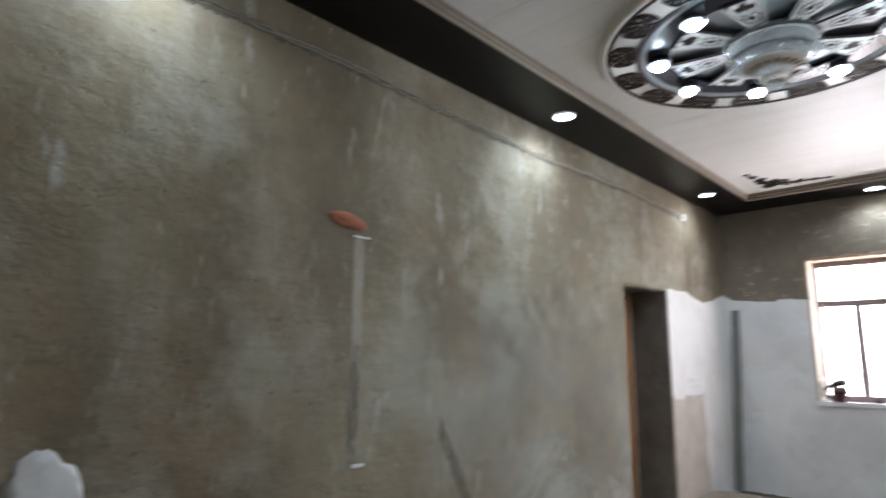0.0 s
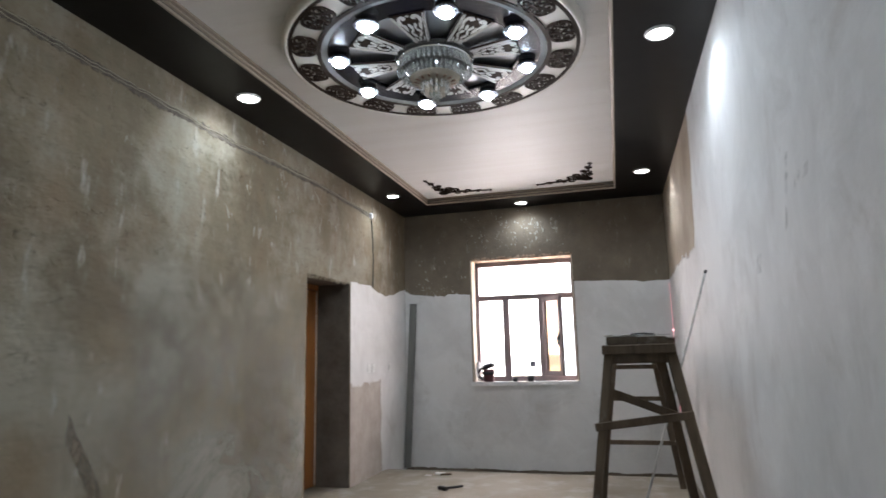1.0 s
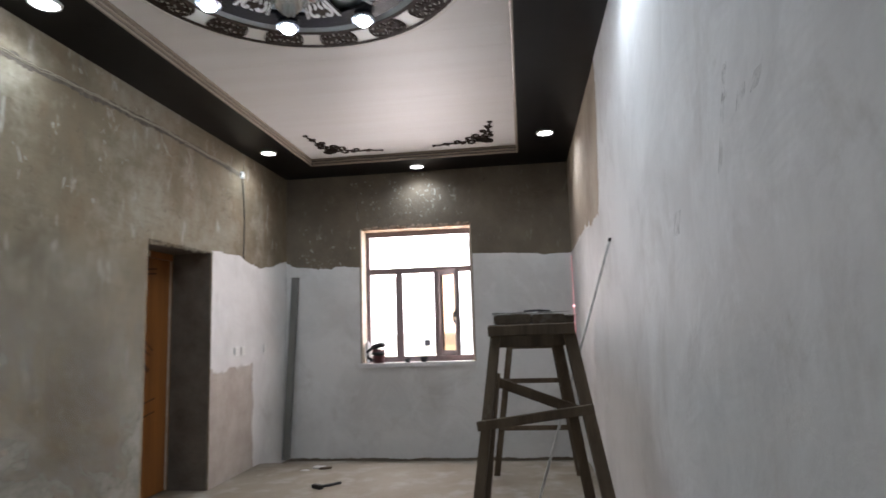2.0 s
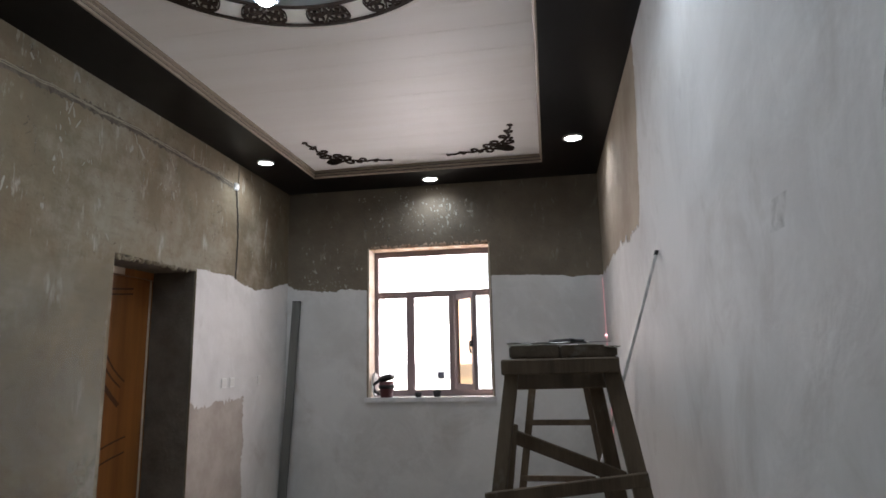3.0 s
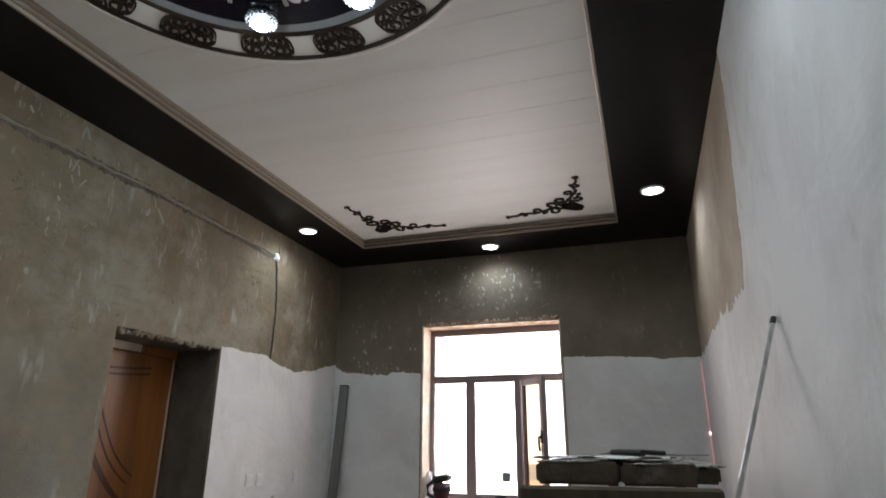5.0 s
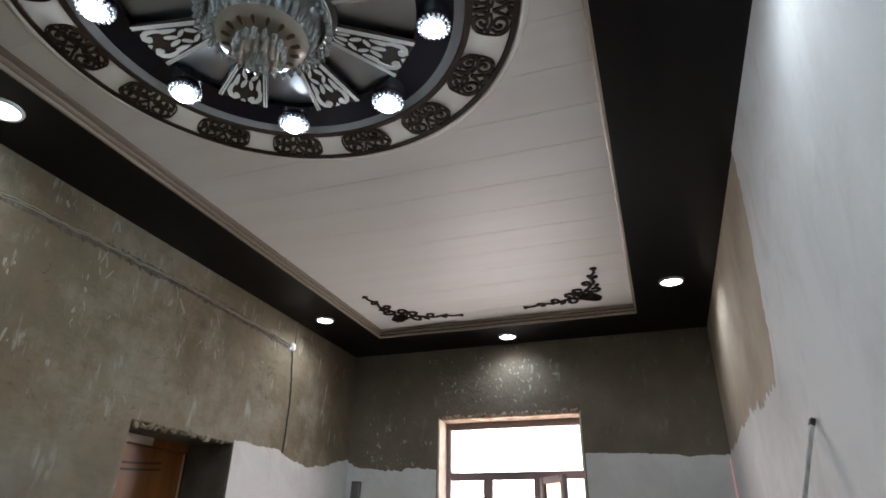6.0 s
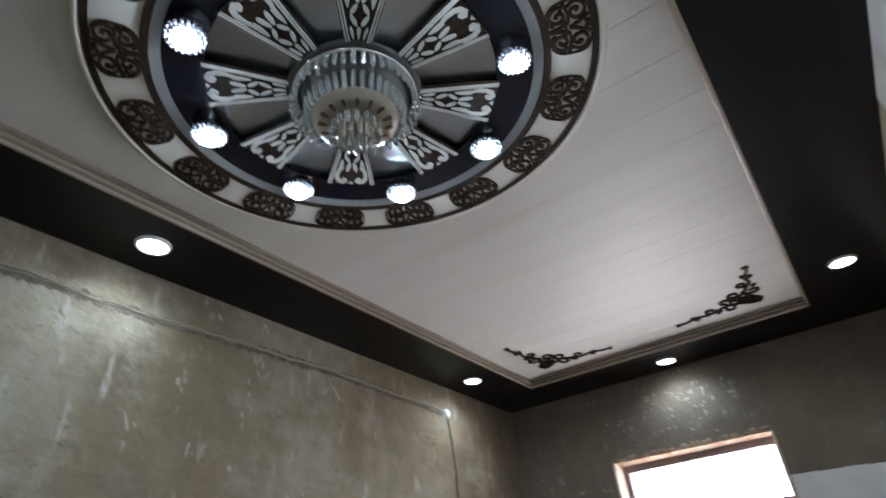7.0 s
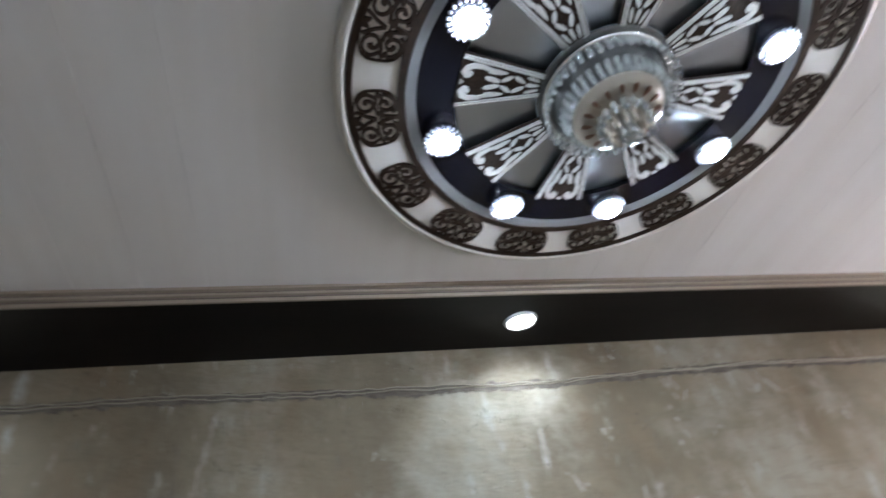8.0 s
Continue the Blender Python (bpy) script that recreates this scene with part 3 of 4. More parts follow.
for k in range(15):
    p = panel if k == 0 else panel.copy()
    if k:
        scene.collection.objects.link(p)
    p.matrix_basis = pose(0, 0, 0, 0, 0, 18 + 24 * k)


def half_width(r):
    return 0.046 + (r - 0.25) / 0.28 * 0.056


def spoke_ivory():
    """The ivory fretwork of one spoke, along the x axis: two rails each side, petals near the hub, a pair of commas at the rim."""
    bm = bmesh.new()
    z0, z1 = D - 0.008, D - 0.002
    for s in (-1, 1):
        for off, w in ((0.003, 0.005), (0.013, 0.006)):
            ribbon(bm, [(0.24, s * (half_width(0.24) - off)), (0.533, s * (half_width(0.533) - off))], w, z0, z1)
        comma = [(0.432, s * 0.049), (0.462, s * 0.060), (0.494, s * 0.062), (0.516, s * 0.052), (0.524, s * 0.037), (0.514, s * 0.024), (0.500, s * 0.026)]
        ribbon(bm, comma, 0.017, z0, z1, lambda t: 0.35 + 0.85 * math.sin(math.pi * min(1.0, 0.12 + t * 0.72)))
        plate(bm, drop(0.505, s * 0.018, 0.503, s * 0.042, 0.021), z0 - 0.0004, z1)
        plate(bm, drop(0.372, s * 0.040, 0.440, s * 0.046, 0.017), z0, z1)
        plate(bm, drop(0.440, s * 0.038, 0.424, s * 0.055, 0.010), z0 - 0.0004, z1)
        plate(bm, drop(0.392, s * 0.007, 0.448, s * 0.021, 0.017, fat=0.1), z0, z1)
        plate(bm, drop(0.304, s * 0.008, 0.346, s * 0.030, 0.015, fat=0.0), z0, z1)
        plate(bm, drop(0.350, s * 0.030, 0.388, s * 0.010, 0.015, fat=0.0), z0, z1)
        plate(bm, drop(0.250, s * 0.016, 0.300, s * 0.029, 0.010, fat=0.1), z0, z1)
    plate(bm, drop(0.250, 0.0, 0.300, 0.0, 0.012), z0, z1)
    plate(bm, [(0.532, -0.010), (0.532, 0.010), (0.518, 0.0)], z0, z1)
    return bm


def spoke_back():
    bm = bmesh.new()
    return plate(bm, [(0.22, -0.045), (0.535, -0.105), (0.535, 0.105), (0.22, 0.045)], D - 0.003, D + 0.010)


back = part("spoke", spoke_back(), M_SCROLL, rose, "dark brown spoke board")
fret = part("ivory_fretwork", spoke_ivory(), M_IVORY, back, "ivory commas, petals and rails")
for k in range(8):
    b = back if k == 0 else back.copy()
    if k:
        scene.collection.objects.link(b)
        f = fret.copy()
        scene.collection.objects.link(f)
        f.parent = b
    b.matrix_basis = pose(0, 0, 0, 0, 0, 45 * k)


def crystal_spot():
    """A small surface spotlight: chrome cup, ring of crystal beads, glowing core."""
    s = thing("crystal_spotlight", (0, 0, ROSE), "small round crystal spotlight, lit cool white", "spotlight", "spotlights on the ceiling rose")
    part("cup", lathe(bmesh.new(), [(0.044, 0.0), (0.05, -0.026), (0.055, -0.030), (0.04, -0.036)], 24), M_CHROME, s, "chrome cup", True)
    part("bead_seat", lathe(bmesh.new(), [(0.032, -0.036), (0.056, -0.034), (0.058, -0.028)], 24), M_NIGHT, s, "dark bead seat", True)
    bm = bmesh.new()
    for count, r, z, size in ((20, 0.0525, -0.040, 0.0062), (16, 0.0410, -0.046, 0.0058)):
        for k in range(count):
            a = (k + 0.5 * (count == 16)) * math.tau / count
            bmesh.ops.create_icosphere(bm, subdivisions=1, radius=size, matrix=Matrix.Translation((r * math.cos(a), r * math.sin(a), z)))
    tagged(part("crystal_ring", bm, M_LEDRING, s, "sparkling crystal beads", True), kind="stuff")
    part("lit_core", lathe(bmesh.new(), [(0.030, -0.034), (0.031, -0.056), (0.024, -0.064), (0.001, -0.068)], 24), M_BULB, s, "glowing core", True)
    return s


spot = crystal_spot()
for k in range(8):
    a = radians(22.5 + 45 * k)
    m = pose(MC[0] + 0.6 * math.cos(a), MC[1] + 0.6 * math.sin(a), ROSE + 0.012, 0, 0, 45 * k) @ Matrix.Scale(1.1, 4)
    if k == 0:
        spot.matrix_basis = m
    else:
        copy_thing(spot, m)

# ---- crystal chandelier ----
chand = thing("chandelier", (*MC, ROSE), "unlit tiered crystal chandelier under the ceiling rose", "chandelier")
part("canopy_plate", lathe(bmesh.new(), [(0.001, 0.012), (0.236, 0.012), (0.246, 0.0), (0.240, -0.008), (0.001, -0.008)], 64), M_PEWTER, chand, "grey metal canopy plate", True)
part("glass_collar", lathe(bmesh.new(), [(0.20, -0.012), (0.236, -0.014), (0.250, -0.009), (0.252, -0.004), (0.246, -0.001), (0.20, -0.003)], 64), M_BRIM, chand, "clear glass brim", True)


def prism(r, h):
    bm = bmesh.new()
    lathe(bm, [(0.0005, 0.0), (r, -0.006), (r, -h + 0.012), (0.0005, -h)], 6)
    return bm


def hang(name, bm, mat, count, radius, z, label, lean=0.0):
    first = part(name, bm, mat, chand, label)
    for k in range(count):
        o = first if k == 0 else first.copy()
        if k:
            scene.collection.objects.link(o)
        a = k / count * math.tau
        o.matrix_basis = Matrix.Translation((radius * math.cos(a), radius * math.sin(a), z)) @ Euler((0, 0, a)).to_matrix().to_4x4() @ Euler((0, lean, 0)).to_matrix().to_4x4()
    return first


hang("crystal_rod", prism(0.0100, 0.080), M_CRYSTAL, 44, 0.216, -0.024, "clear crystal rod", radians(-14))
hang("crystal_bar", prism(0.0092, 0.072), M_CRYSTAL, 36, 0.184, -0.078, "clear crystal bar", radians(14))
part("tier_ring", lathe(bmesh.new(), [(0.212, -0.02), (0.232, -0.02), (0.232, -0.028), (0.212, -0.028), (0.212, -0.02)], 48), M_CHROME, chand, "chrome tier ring", True)
part("tier_drum", lathe(bmesh.new(), [(0.200, -0.008), (0.192, -0.075), (0.160, -0.088), (0.150, -0.130)], 48), M_PEWTER, chand, "grey inner drum", True)
part("lower_dish", lathe(bmesh.new(), [(0.160, -0.135), (0.148, -0.152), (0.10, -0.166), (0.04, -0.170), (0.001, -0.170)], 48), M_AMBER, chand, "champagne glass dish", True)
hang("bronze_leaf", plate(bmesh.new(), drop(-0.016, 0, 0.020, 0, 0.013), -0.004, 0.002), M_GOLD, 16, 0.116, -0.165, "brown bronze leaf", radians(-14))
hang("crystal_drop", prism(0.010, 0.060), M_CRYSTAL, 16, 0.084, -0.165, "clear hanging crystal drop")
hang("crystal_bead", prism(0.010, 0.085), M_AMBER, 11, 0.055, -0.168, "champagne hanging crystal")
hang("crystal_pendant", prism(0.011, 0.115), M_CRYSTAL, 6, 0.026, -0.168, "long clear crystal pendant")


# ---- corner scrolls on the ceiling ----
def corner_scroll(x, y, mirror, label):
    bm = bmesh.new()
    leg = lambda pts, f: [(q, p) if f else (p, q) for p, q in pts]
    for f in (0, 1):
        for pts, w, tp in (
                ([(0.02, 0.05), (0.08, 0.02), (0.15, 0.06), (0.23, 0.085), (0.31, 0.055), (0.38, 0.03), (0.46, 0.045), (0.54, 0.015), (0.60, 0.018)], 0.024, lambda t: 1.15 - 0.6 * t),
                (spiral(0.115, 0.095, 0.060, 0.016, 200, 590, 20), 0.021, None),
                (spiral(0.235, 0.040, 0.050, 0.014, 70, 420, 18), 0.020, None),
                (spiral(0.245, 0.130, 0.046, 0.012, 230, -110, 18), 0.019, None),
                (spiral(0.365, 0.070, 0.040, 0.010, 250, -90, 16), 0.017, None),
                (spiral(0.465, 0.022, 0.026, 0.008, 80, 380, 12), 0.013, None),
                (spiral(0.595, 0.012, 0.018, 0.008, 90, -160, 8), 0.012, None),
                ([(0.04, 0.03), (0.09, 0.09), (0.17, 0.11), (0.22, 0.17)], 0.019, None)):
            ribbon(bm, leg([(p, q * 1.25) for p, q in pts], f), w * 1.02, -0.010, 0.0, tp)
        for d in (drop(0.44, 0.03, 0.50, 0.045, 0.018), drop(0.28, 0.03, 0.33, 0.01, 0.018)):
            plate(bm, leg([(p, q * 1.5) for p, q in d], f), -0.0105, 0.0)
    ribbon(bm, spiral(0.06, 0.06, 0.045, 0.02, 225, 500, 14), 0.016, -0.010, 0.0)
    bmesh.ops.transform(bm, verts=bm.verts[:], matrix=Matrix.Diagonal((mirror * 1.06, -1.06, 1, 1)))
    ob = tagged(part("corner_scroll", bm, M_SCROLL), label, "ceiling ornament", "corner scrolls of the ceiling")
    ob.matrix_world = pose(x, y, CEIL)
    return ob


corner_scroll(0.705, 7.345, 1, "dark brown carved corner scroll on the ceiling")
corner_scroll(2.535, 7.33, -1, "dark brown carved corner scroll on the ceiling")

# ---- window ----
GY = WY + 0.20
win = tagged(new("window_1"), "mauve-brown framed window with one casement open", "window", kind="structure")
for n, (x0, z0, x1, z1) in {"top_rail": (WX0, WZ1 - 0.07, WX1, WZ1), "bottom_rail": (WX0, WZ0, WX1, WZ0 + 0.06), "left_stile": (WX0, WZ0 + 0.06, WX0 + 0.055, WZ1 - 0.07), "right_stile": (WX1 - 0.04, WZ0 + 0.06, WX1, WZ1 - 0.07),
                            "transom": (WX0 + 0.055, 1.955, WX1 - 0.04, 2.022), "mullion": (1.260, WZ0 + 0.06, 1.346, 1.955), "mullion_b": (1.716, WZ0 + 0.06, 1.798, 1.955)}.items():
    part("mullion" if n == "mullion_b" else n, box(bmesh.new(), x0, GY, z0, x1, GY + 0.06, z1, 0.006), M_FRAME, win)
for x0, z0, x1, z1 in ((WX0 + 0.05, 2.01, WX1 - 0.035, WZ1 - 0.065), (WX0 + 0.05, WZ0 + 0.055, 1.28, 1.97), (1.32, WZ0 + 0.055, 1.74, 1.97)):
    o = part("pane", box(bmesh.new(), x0, GY + 0.027, z0, x1, GY + 0.031, z1), M_GLASS, win, "clear glass")
    o.visible_shadow = False
sash = thing("casement", (1.785, GY, WZ0 + 0.065), "mauve-brown casement swung open, with amber glass", "casement", turn=-48)
SW, SH = 0.365, 0.965
for n, (x0, z0, x1, z1) in {"hinge_stile": (0, 0, 0.05, SH), "lock_stile": (SW - 0.05, 0, SW, SH), "top_rail": (0.05, SH - 0.055, SW - 0.05, SH), "bottom_rail": (0.05, 0, SW - 0.05, 0.055)}.items():
    part(n, box(bmesh.new(), x0, -0.022, z0, x1, 0.022, z1, 0.005), M_FRAME, sash)
o = part("pane", box(bmesh.new(), 0.045, -0.003, 0.05, SW - 0.045, 0.003, SH - 0.05), M_TEA, sash, "amber glass")
o.visible_shadow = False
bm = box(bmesh.new(), SW - 0.038, -0.036, 0.42, SW - 0.012, -0.022, 0.53, 0.004)
part("handle", tube(bm, [(SW - 0.025, -0.03, 0.475), (SW - 0.025, -0.055, 0.47), (SW - 0.02, -0.06, 0.43), (SW - 0.005, -0.062, 0.36)], 0.011, 8), M_BLACK, sash, "black handle")
for n, (x0, y0, z0, x1, y1, z1) in {"side_reveal": (WX0 - 0.002, WY - 0.006, WZ0, WX0 + 0.014, GY, WZ1), "far_reveal": (WX1 - 0.012, WY - 0.004, WZ0, WX1 + 0.002, GY, WZ1)}.items():
    part("reveal", box(bmesh.new(), x0, y0, z0, x1, y1, z1, 0.003), M_REVEAL, win, "cream plaster reveal")


def broken_edge(name, a, b, depth, mat, parent, label, seed):
    """A crumbly strip of plaster lumps from a to b."""
    rnd = random.Random(seed)
    bm = bmesh.new()
    a, b = Vector(a), Vector(b)
    n = int((b - a).length / 0.014)
    for k in range(n):
        p = a.lerp(b, (k + 0.5) / n)
        s = 0.008 + rnd.random() ** 2 * 0.022
        r = bmesh.ops.create_icosphere(bm, subdivisions=1, radius=1)
        m = Matrix.Translation(p + Vector((rnd.uniform(-0.006, 0.006), rnd.uniform(-0.006, 0.006), rnd.uniform(-0.012, 0.008)))) @ Euler((rnd.random() * 3, rnd.random() * 3, rnd.random() * 3)).to_matrix().to_4x4() @ Matrix.Diagonal((s, s * rnd.uniform(0.5, 1), s * 0.6, 1))
        bmesh.ops.transform(bm, verts=r["verts"], matrix=m)
    return part(name, bm, mat, parent, label)


part("lintel_face", box(bmesh.new(), WX0 + 0.014, WY - 0.004, WZ1 - 0.012, WX1 - 0.012, GY, WZ1 + 0.004, 0.004), M_LINTEL, win, "rough brown lintel underside")
broken_edge("broken_plaster", (WX0, WY + 0.004, WZ1 + 0.008), (WX1, WY + 0.004, WZ1 + 0.015), 0.02, M_LINTEL, win, "crumbled orange-brown plaster edge", 3)
broken_edge("broken_plaster", (-0.012, DY0 + 0.02, DTOP - 0.015), (-0.012, DY1 - 0.02, DTOP + 0.005), 0.02, M_RENDER, wall_w, "crumbled plaster edge", 5)
sill = tagged(part("window_sill", box(bmesh.new(), WX0 - 0.03, WY - 0.035, WZ0 - 0.048, WX1 + 0.02, GY + 0.02, WZ0, 0.005), M_SILL), "white marble window sill", "window sill", kind="structure")

# ---- doorway ----
door = tagged(new("door_1"), "closed orange veneer door deep in a bare opening", "door", kind="structure")
LX = -0.385
for n, (y0, z0, y1, z1) in {"jamb": (DY0, 0, DY0 + 0.05, DTOP), "head": (DY0 + 0.05, 1.985, DY1 + 0.06, DTOP)}.items():
    part(n, box(bmesh.new(), LX - 0.08, y0 - (0.05 if n == "jamb" else 0), z0, LX + 0.012, y1, z1, 0.004), M_DOOR, door)
part("jamb_coat", box(bmesh.new(), LX + 0.016, DY1 - 0.006, 0.0, -0.012, DY1 + 0.002, DTOP - 0.002, 0.002), M_JAMB, wall_w, "dark cement lining the opening")
part("jamb_coat", box(bmesh.new(), LX + 0.016, DY0, DTOP - 0.006, -0.012, DY1 - 0.008, DTOP + 0.002, 0.002), M_JAMB, wall_w, "dark cement lining the opening")
part("stop", box(bmesh.new(), LX - 0.08, DY1 - 0.05, 0, LX - 0.046, DY1 + 0.06, DTOP, 0.003), M_DOOR, door)
# pale strip that stands for the light showing above the leaf
part("light_gap_strip", box(bmesh.new(), LX + 0.016, DY0 + 0.05, 1.988, LX + 0.021, 5.97, 2.04), M_REVEAL, door, "pale strip coloured as light over the door")
leaf = part("leaf", box(bmesh.new(), LX - 0.045, DY0 + 0.052, 0.01, LX, DY1 + 0.05, 1.98, 0.003), M_DOOR, door, "orange veneer leaf")


def groove(pts, w):
    bm = ribbon(bmesh.new(), pts, w, 0.0, 0.006)
    bmesh.ops.transform(bm, verts=bm.verts[:], matrix=Matrix(((0, 0, -1, LX + 0.003), (1, 0, 0, 0), (0, 1, 0, 0), (0, 0, 0, 1))))
    return bm


def bow(y0, z0, y1, z1, sag):
    return [(y0 + (y1 - y0) * i / 12, z0 + (z1 - z0) * i / 12 - sag * math.sin(math.pi * i / 12)) for i in range(13)]


for pts, w in ((bow(5.66, 1.82, 6.07, 1.20, 0.11), 0.012), (bow(5.62, 1.78, 6.03, 1.16, 0.11), 0.012), (bow(5.58, 1.60, 6.02, 1.03, 0.06), 0.034),
               (bow(5.54, 0.60, 6.12, 0.80, -0.03), 0.012), (bow(5.54, 0.50, 6.12, 0.69, -0.03), 0.012)):
    part("carved_curve", groove(pts, w), M_GROOVE, leaf, "dark carved curve")
for z in (1.865, 1.825):
    part("carved_line", groove(bow(5.50, z, 6.10, z + 0.03, 0.012), 0.013), M_GROOVE, leaf, "dark carved line")
part("edge_bead", box(bmesh.new(), LX, DY1 - 0.026, 0.01, LX + 0.014, DY1 - 0.014, 1.98, 0.003), M_REVEAL, door, "thin pale edge bead")
# unseen box added behind the door, keeps sky light from leaking in
bm = box(bmesh.new(), -1.2, DY0 - 0.4, -0.3, -1.1, DY1 + 0.4, 2.6)
for y in (DY0 - 0.5, DY1 + 0.4):
    box(bm, -1.2, y, -0.3, -TH, y + 0.1, 2.6)
box(bm, -1.2, DY0 - 0.5, 2.6, -TH, DY1 + 0.5, 2.7), box(bm, -1.2, DY0 - 0.5, -0.3, -TH, DY1 + 0.5, -0.002)
tagged(part("passage_blocker", bm, M_RENDER), "unseen box added behind the door to block sky light", "wall", kind="structure")

# ---- wires and chases on the west wall ----
cable = thing("cable_run", (0, 4, 2.9), "cream twin cables in a rough chase under the ceiling", "cable")
inv = pose(0, -4, -2.9)
sag = [(0.3, 2.93), (1.5, 2.925), (2.0, 2.935), (2.9, 2.915), (3.5, 2.895), (4.3, 2.888), (4.8, 2.908), (5.6, 2.93), (6.2, 2.912), (6.7, 2.9), (6.86, 2.892)]


def along(seed, off):
    return [(0.005 + 0.002 * noise.noise((u * 5, seed, 0)), u, lerp(u, sag) + off + rag(u, 0.011, 1.9, seed)) for u in steps(0.3, 6.86, 0.03)]


drop_line = lambda z: 6.865 + 0.05 * math.sin((2.9 - z) / 0.85 * 2.6) + rag(z, 0.012, 4, 6) + 0.03 * (2.9 - z) / 0.85
for name, pts, r, mat, lab in (("cable", along(1, 0.009), 0.0036, M_CABLE2, "cream cable"), ("cable", along(1.5, -0.006), 0.0032, M_CABLE2, "cream cable"),
                               ("riser_cable", [(0.005, 6.905 + rag(z, 0.006, 3, 2), z) for z in steps(2.9, 3.122, 0.03)], 0.0045, M_CABLE2, "cream cable rising to the ceiling"),
                               ("drop_cable", [(0.004, drop_line(z), z) for z in steps(2.05, 2.88, 0.03)], 0.0045, M_CABLE, "hanging black cable"),
                               ("drop_cable", [(0.005, drop_line(z) + 0.012, z) for z in steps(2.5, 2.88, 0.03)], 0.004, M_CABLE2, "short cream cable end")):
    bm = tube(bmesh.new(), pts, r)
    bmesh.ops.transform(bm, verts=bm.verts[:], matrix=inv)
    part(name, bm, mat, cable, lab)
sheet("cable_chase", [(u, lerp(u, sag) - 0.02 - abs(rag(u, 0.03, 5, 7)), lerp(u, sag) + 0.012 + abs(rag(u, 0.022, 5, 8))) for u in steps(0.3, 6.83, 0.012)], lambda u, v, o: (o * 0.5, u, v), M_CHASE, wall_w, "rough mortar chase with its shade in the colour")
sheet("cable_chase", [(z, drop_line(z) - 0.008 - abs(rag(z, 0.016, 8, 3)), drop_line(z) + 0.006 + abs(rag(z, 0.012, 8, 4))) for z in steps(2.06, 2.86, 0.012)], lambda u, v, o: (o * 0.5, v, u), M_CHASE, wall_w, "cracked chase of the hanging cable")
jb = thing("junction_box", (0, 6.865, 2.895), "small white junction box on the wall", "junction box")
part("box_body", lathe(bmesh.new(), [(0.001, 0.0), (0.034, 0.0), (0.036, 0.012), (0.031, 0.02), (0.001, 0.022)], 20), M_WHITE, jb, "", True).matrix_basis = pose(0, 0, 0, 0, 90, 0)
part("cable_stub", box(bmesh.new(), 0.004, -0.045, -0.035, 0.016, -0.02, -0.012, 0.004), M_WHITE, jb)
part("box_lid", lathe(bmesh.new(), [(0.001, 0.0), (0.022, 0.0), (0.021, 0.004), (0.001, 0.005)], 16), M_PAPER, jb, "pale lid").matrix_basis = pose(0.022, 0, 0, 0, 90, 0)

sheet("conduit_chase", [(u, 0.83, 1.985) for u in steps(2.353, 2.417, 0.016)], lambda u, v, o: (o * 0.6 + 0.003 * noise.noise((u * 20, v * 9, 0)), u + rag(v, 0.006, 5, 3), v), M_FILL, wall_w, "filled vertical conduit chase")
sheet("conduit_chase", [(u, 0.84, 1.42) for u in steps(2.36, 2.408, 0.012)], lambda u, v, o: (o * 1.4, u + rag(v, 0.006, 5, 3), v), M_STREAK, wall_w, "open dark conduit chase")
part("clip", box(bmesh.new(), 0.0, 2.37, 0.815, 0.012, 2.455, 0.832, 0.003), M_PAPER, wall_w, "pale clip")
part("clip", box(bmesh.new(), 0.0, 2.335, 1.984, 0.012, 2.455, 1.994, 0.003), M_PAPER, wall_w, "pale clip")
bm = bmesh.new()
bmesh.ops.create_icosphere(bm, subdivisions=2, radius=1)
for v in bm.verts:
    v.co = Vector((0.028 * v.co.x, 0.13 * v.co.y, 0.045 * v.co.z)) * (1 + 0.25 * noise.noise(v.co * 2.3))
b = part("exposed_brick", bm, M_BRICK, wall_w, "red brick showing through the render")
b.matrix_basis = pose(0.0, 2.305, 2.065, -8)
# broken brown streak running down the wall at a slant
sheet("dark_streak", [(u, 0.99 - (u - 3.02) * 1.8 - 0.10, 0.99 - (u - 3.02) * 1.8 + 0.05) for u in steps(3.02, 3.34, 0.02)], lambda u, v, o: (o * 0.4, u + rag(v, 0.012, 6, 1), v), M_STREAK, wall_w, "dark diagonal streak")
bm = bmesh.new()
bmesh.ops.create_icosphere(bm, subdivisions=3, radius=1)
for v in bm.verts:
    v.co = Vector((0.012 * v.co.x, 0.11 * v.co.y, 0.13 * v.co.z)) * (1 + 0.5 * noise.noise(v.co * 1.8))
b = part("putty_smear", bm, M_PUTTY, wall_w, "white putty smear", True)
b.matrix_basis = pose(0.0, 1.05, 0.90)

for y, z, w in ((6.79, 1.15, 0.085), (6.92, 1.15, 0.085), (7.42, 1.15, 0.06)):
    plate_thing = thing("wall_socket", (0.004, y, z), "blank pale socket cover on white putty", "socket cover", "socket covers beside the door")
    part("cover", box(bmesh.new(), 0, -w / 2, -0.042, 0.008, w / 2, 0.042, 0.003), M_WHITE, plate_thing)
    part("face", box(bmesh.new(), 0.008, -w / 2 + 0.012, -0.03, 0.0105, w / 2 - 0.012, 0.03, 0.001), M_PAPER, plate_thing)

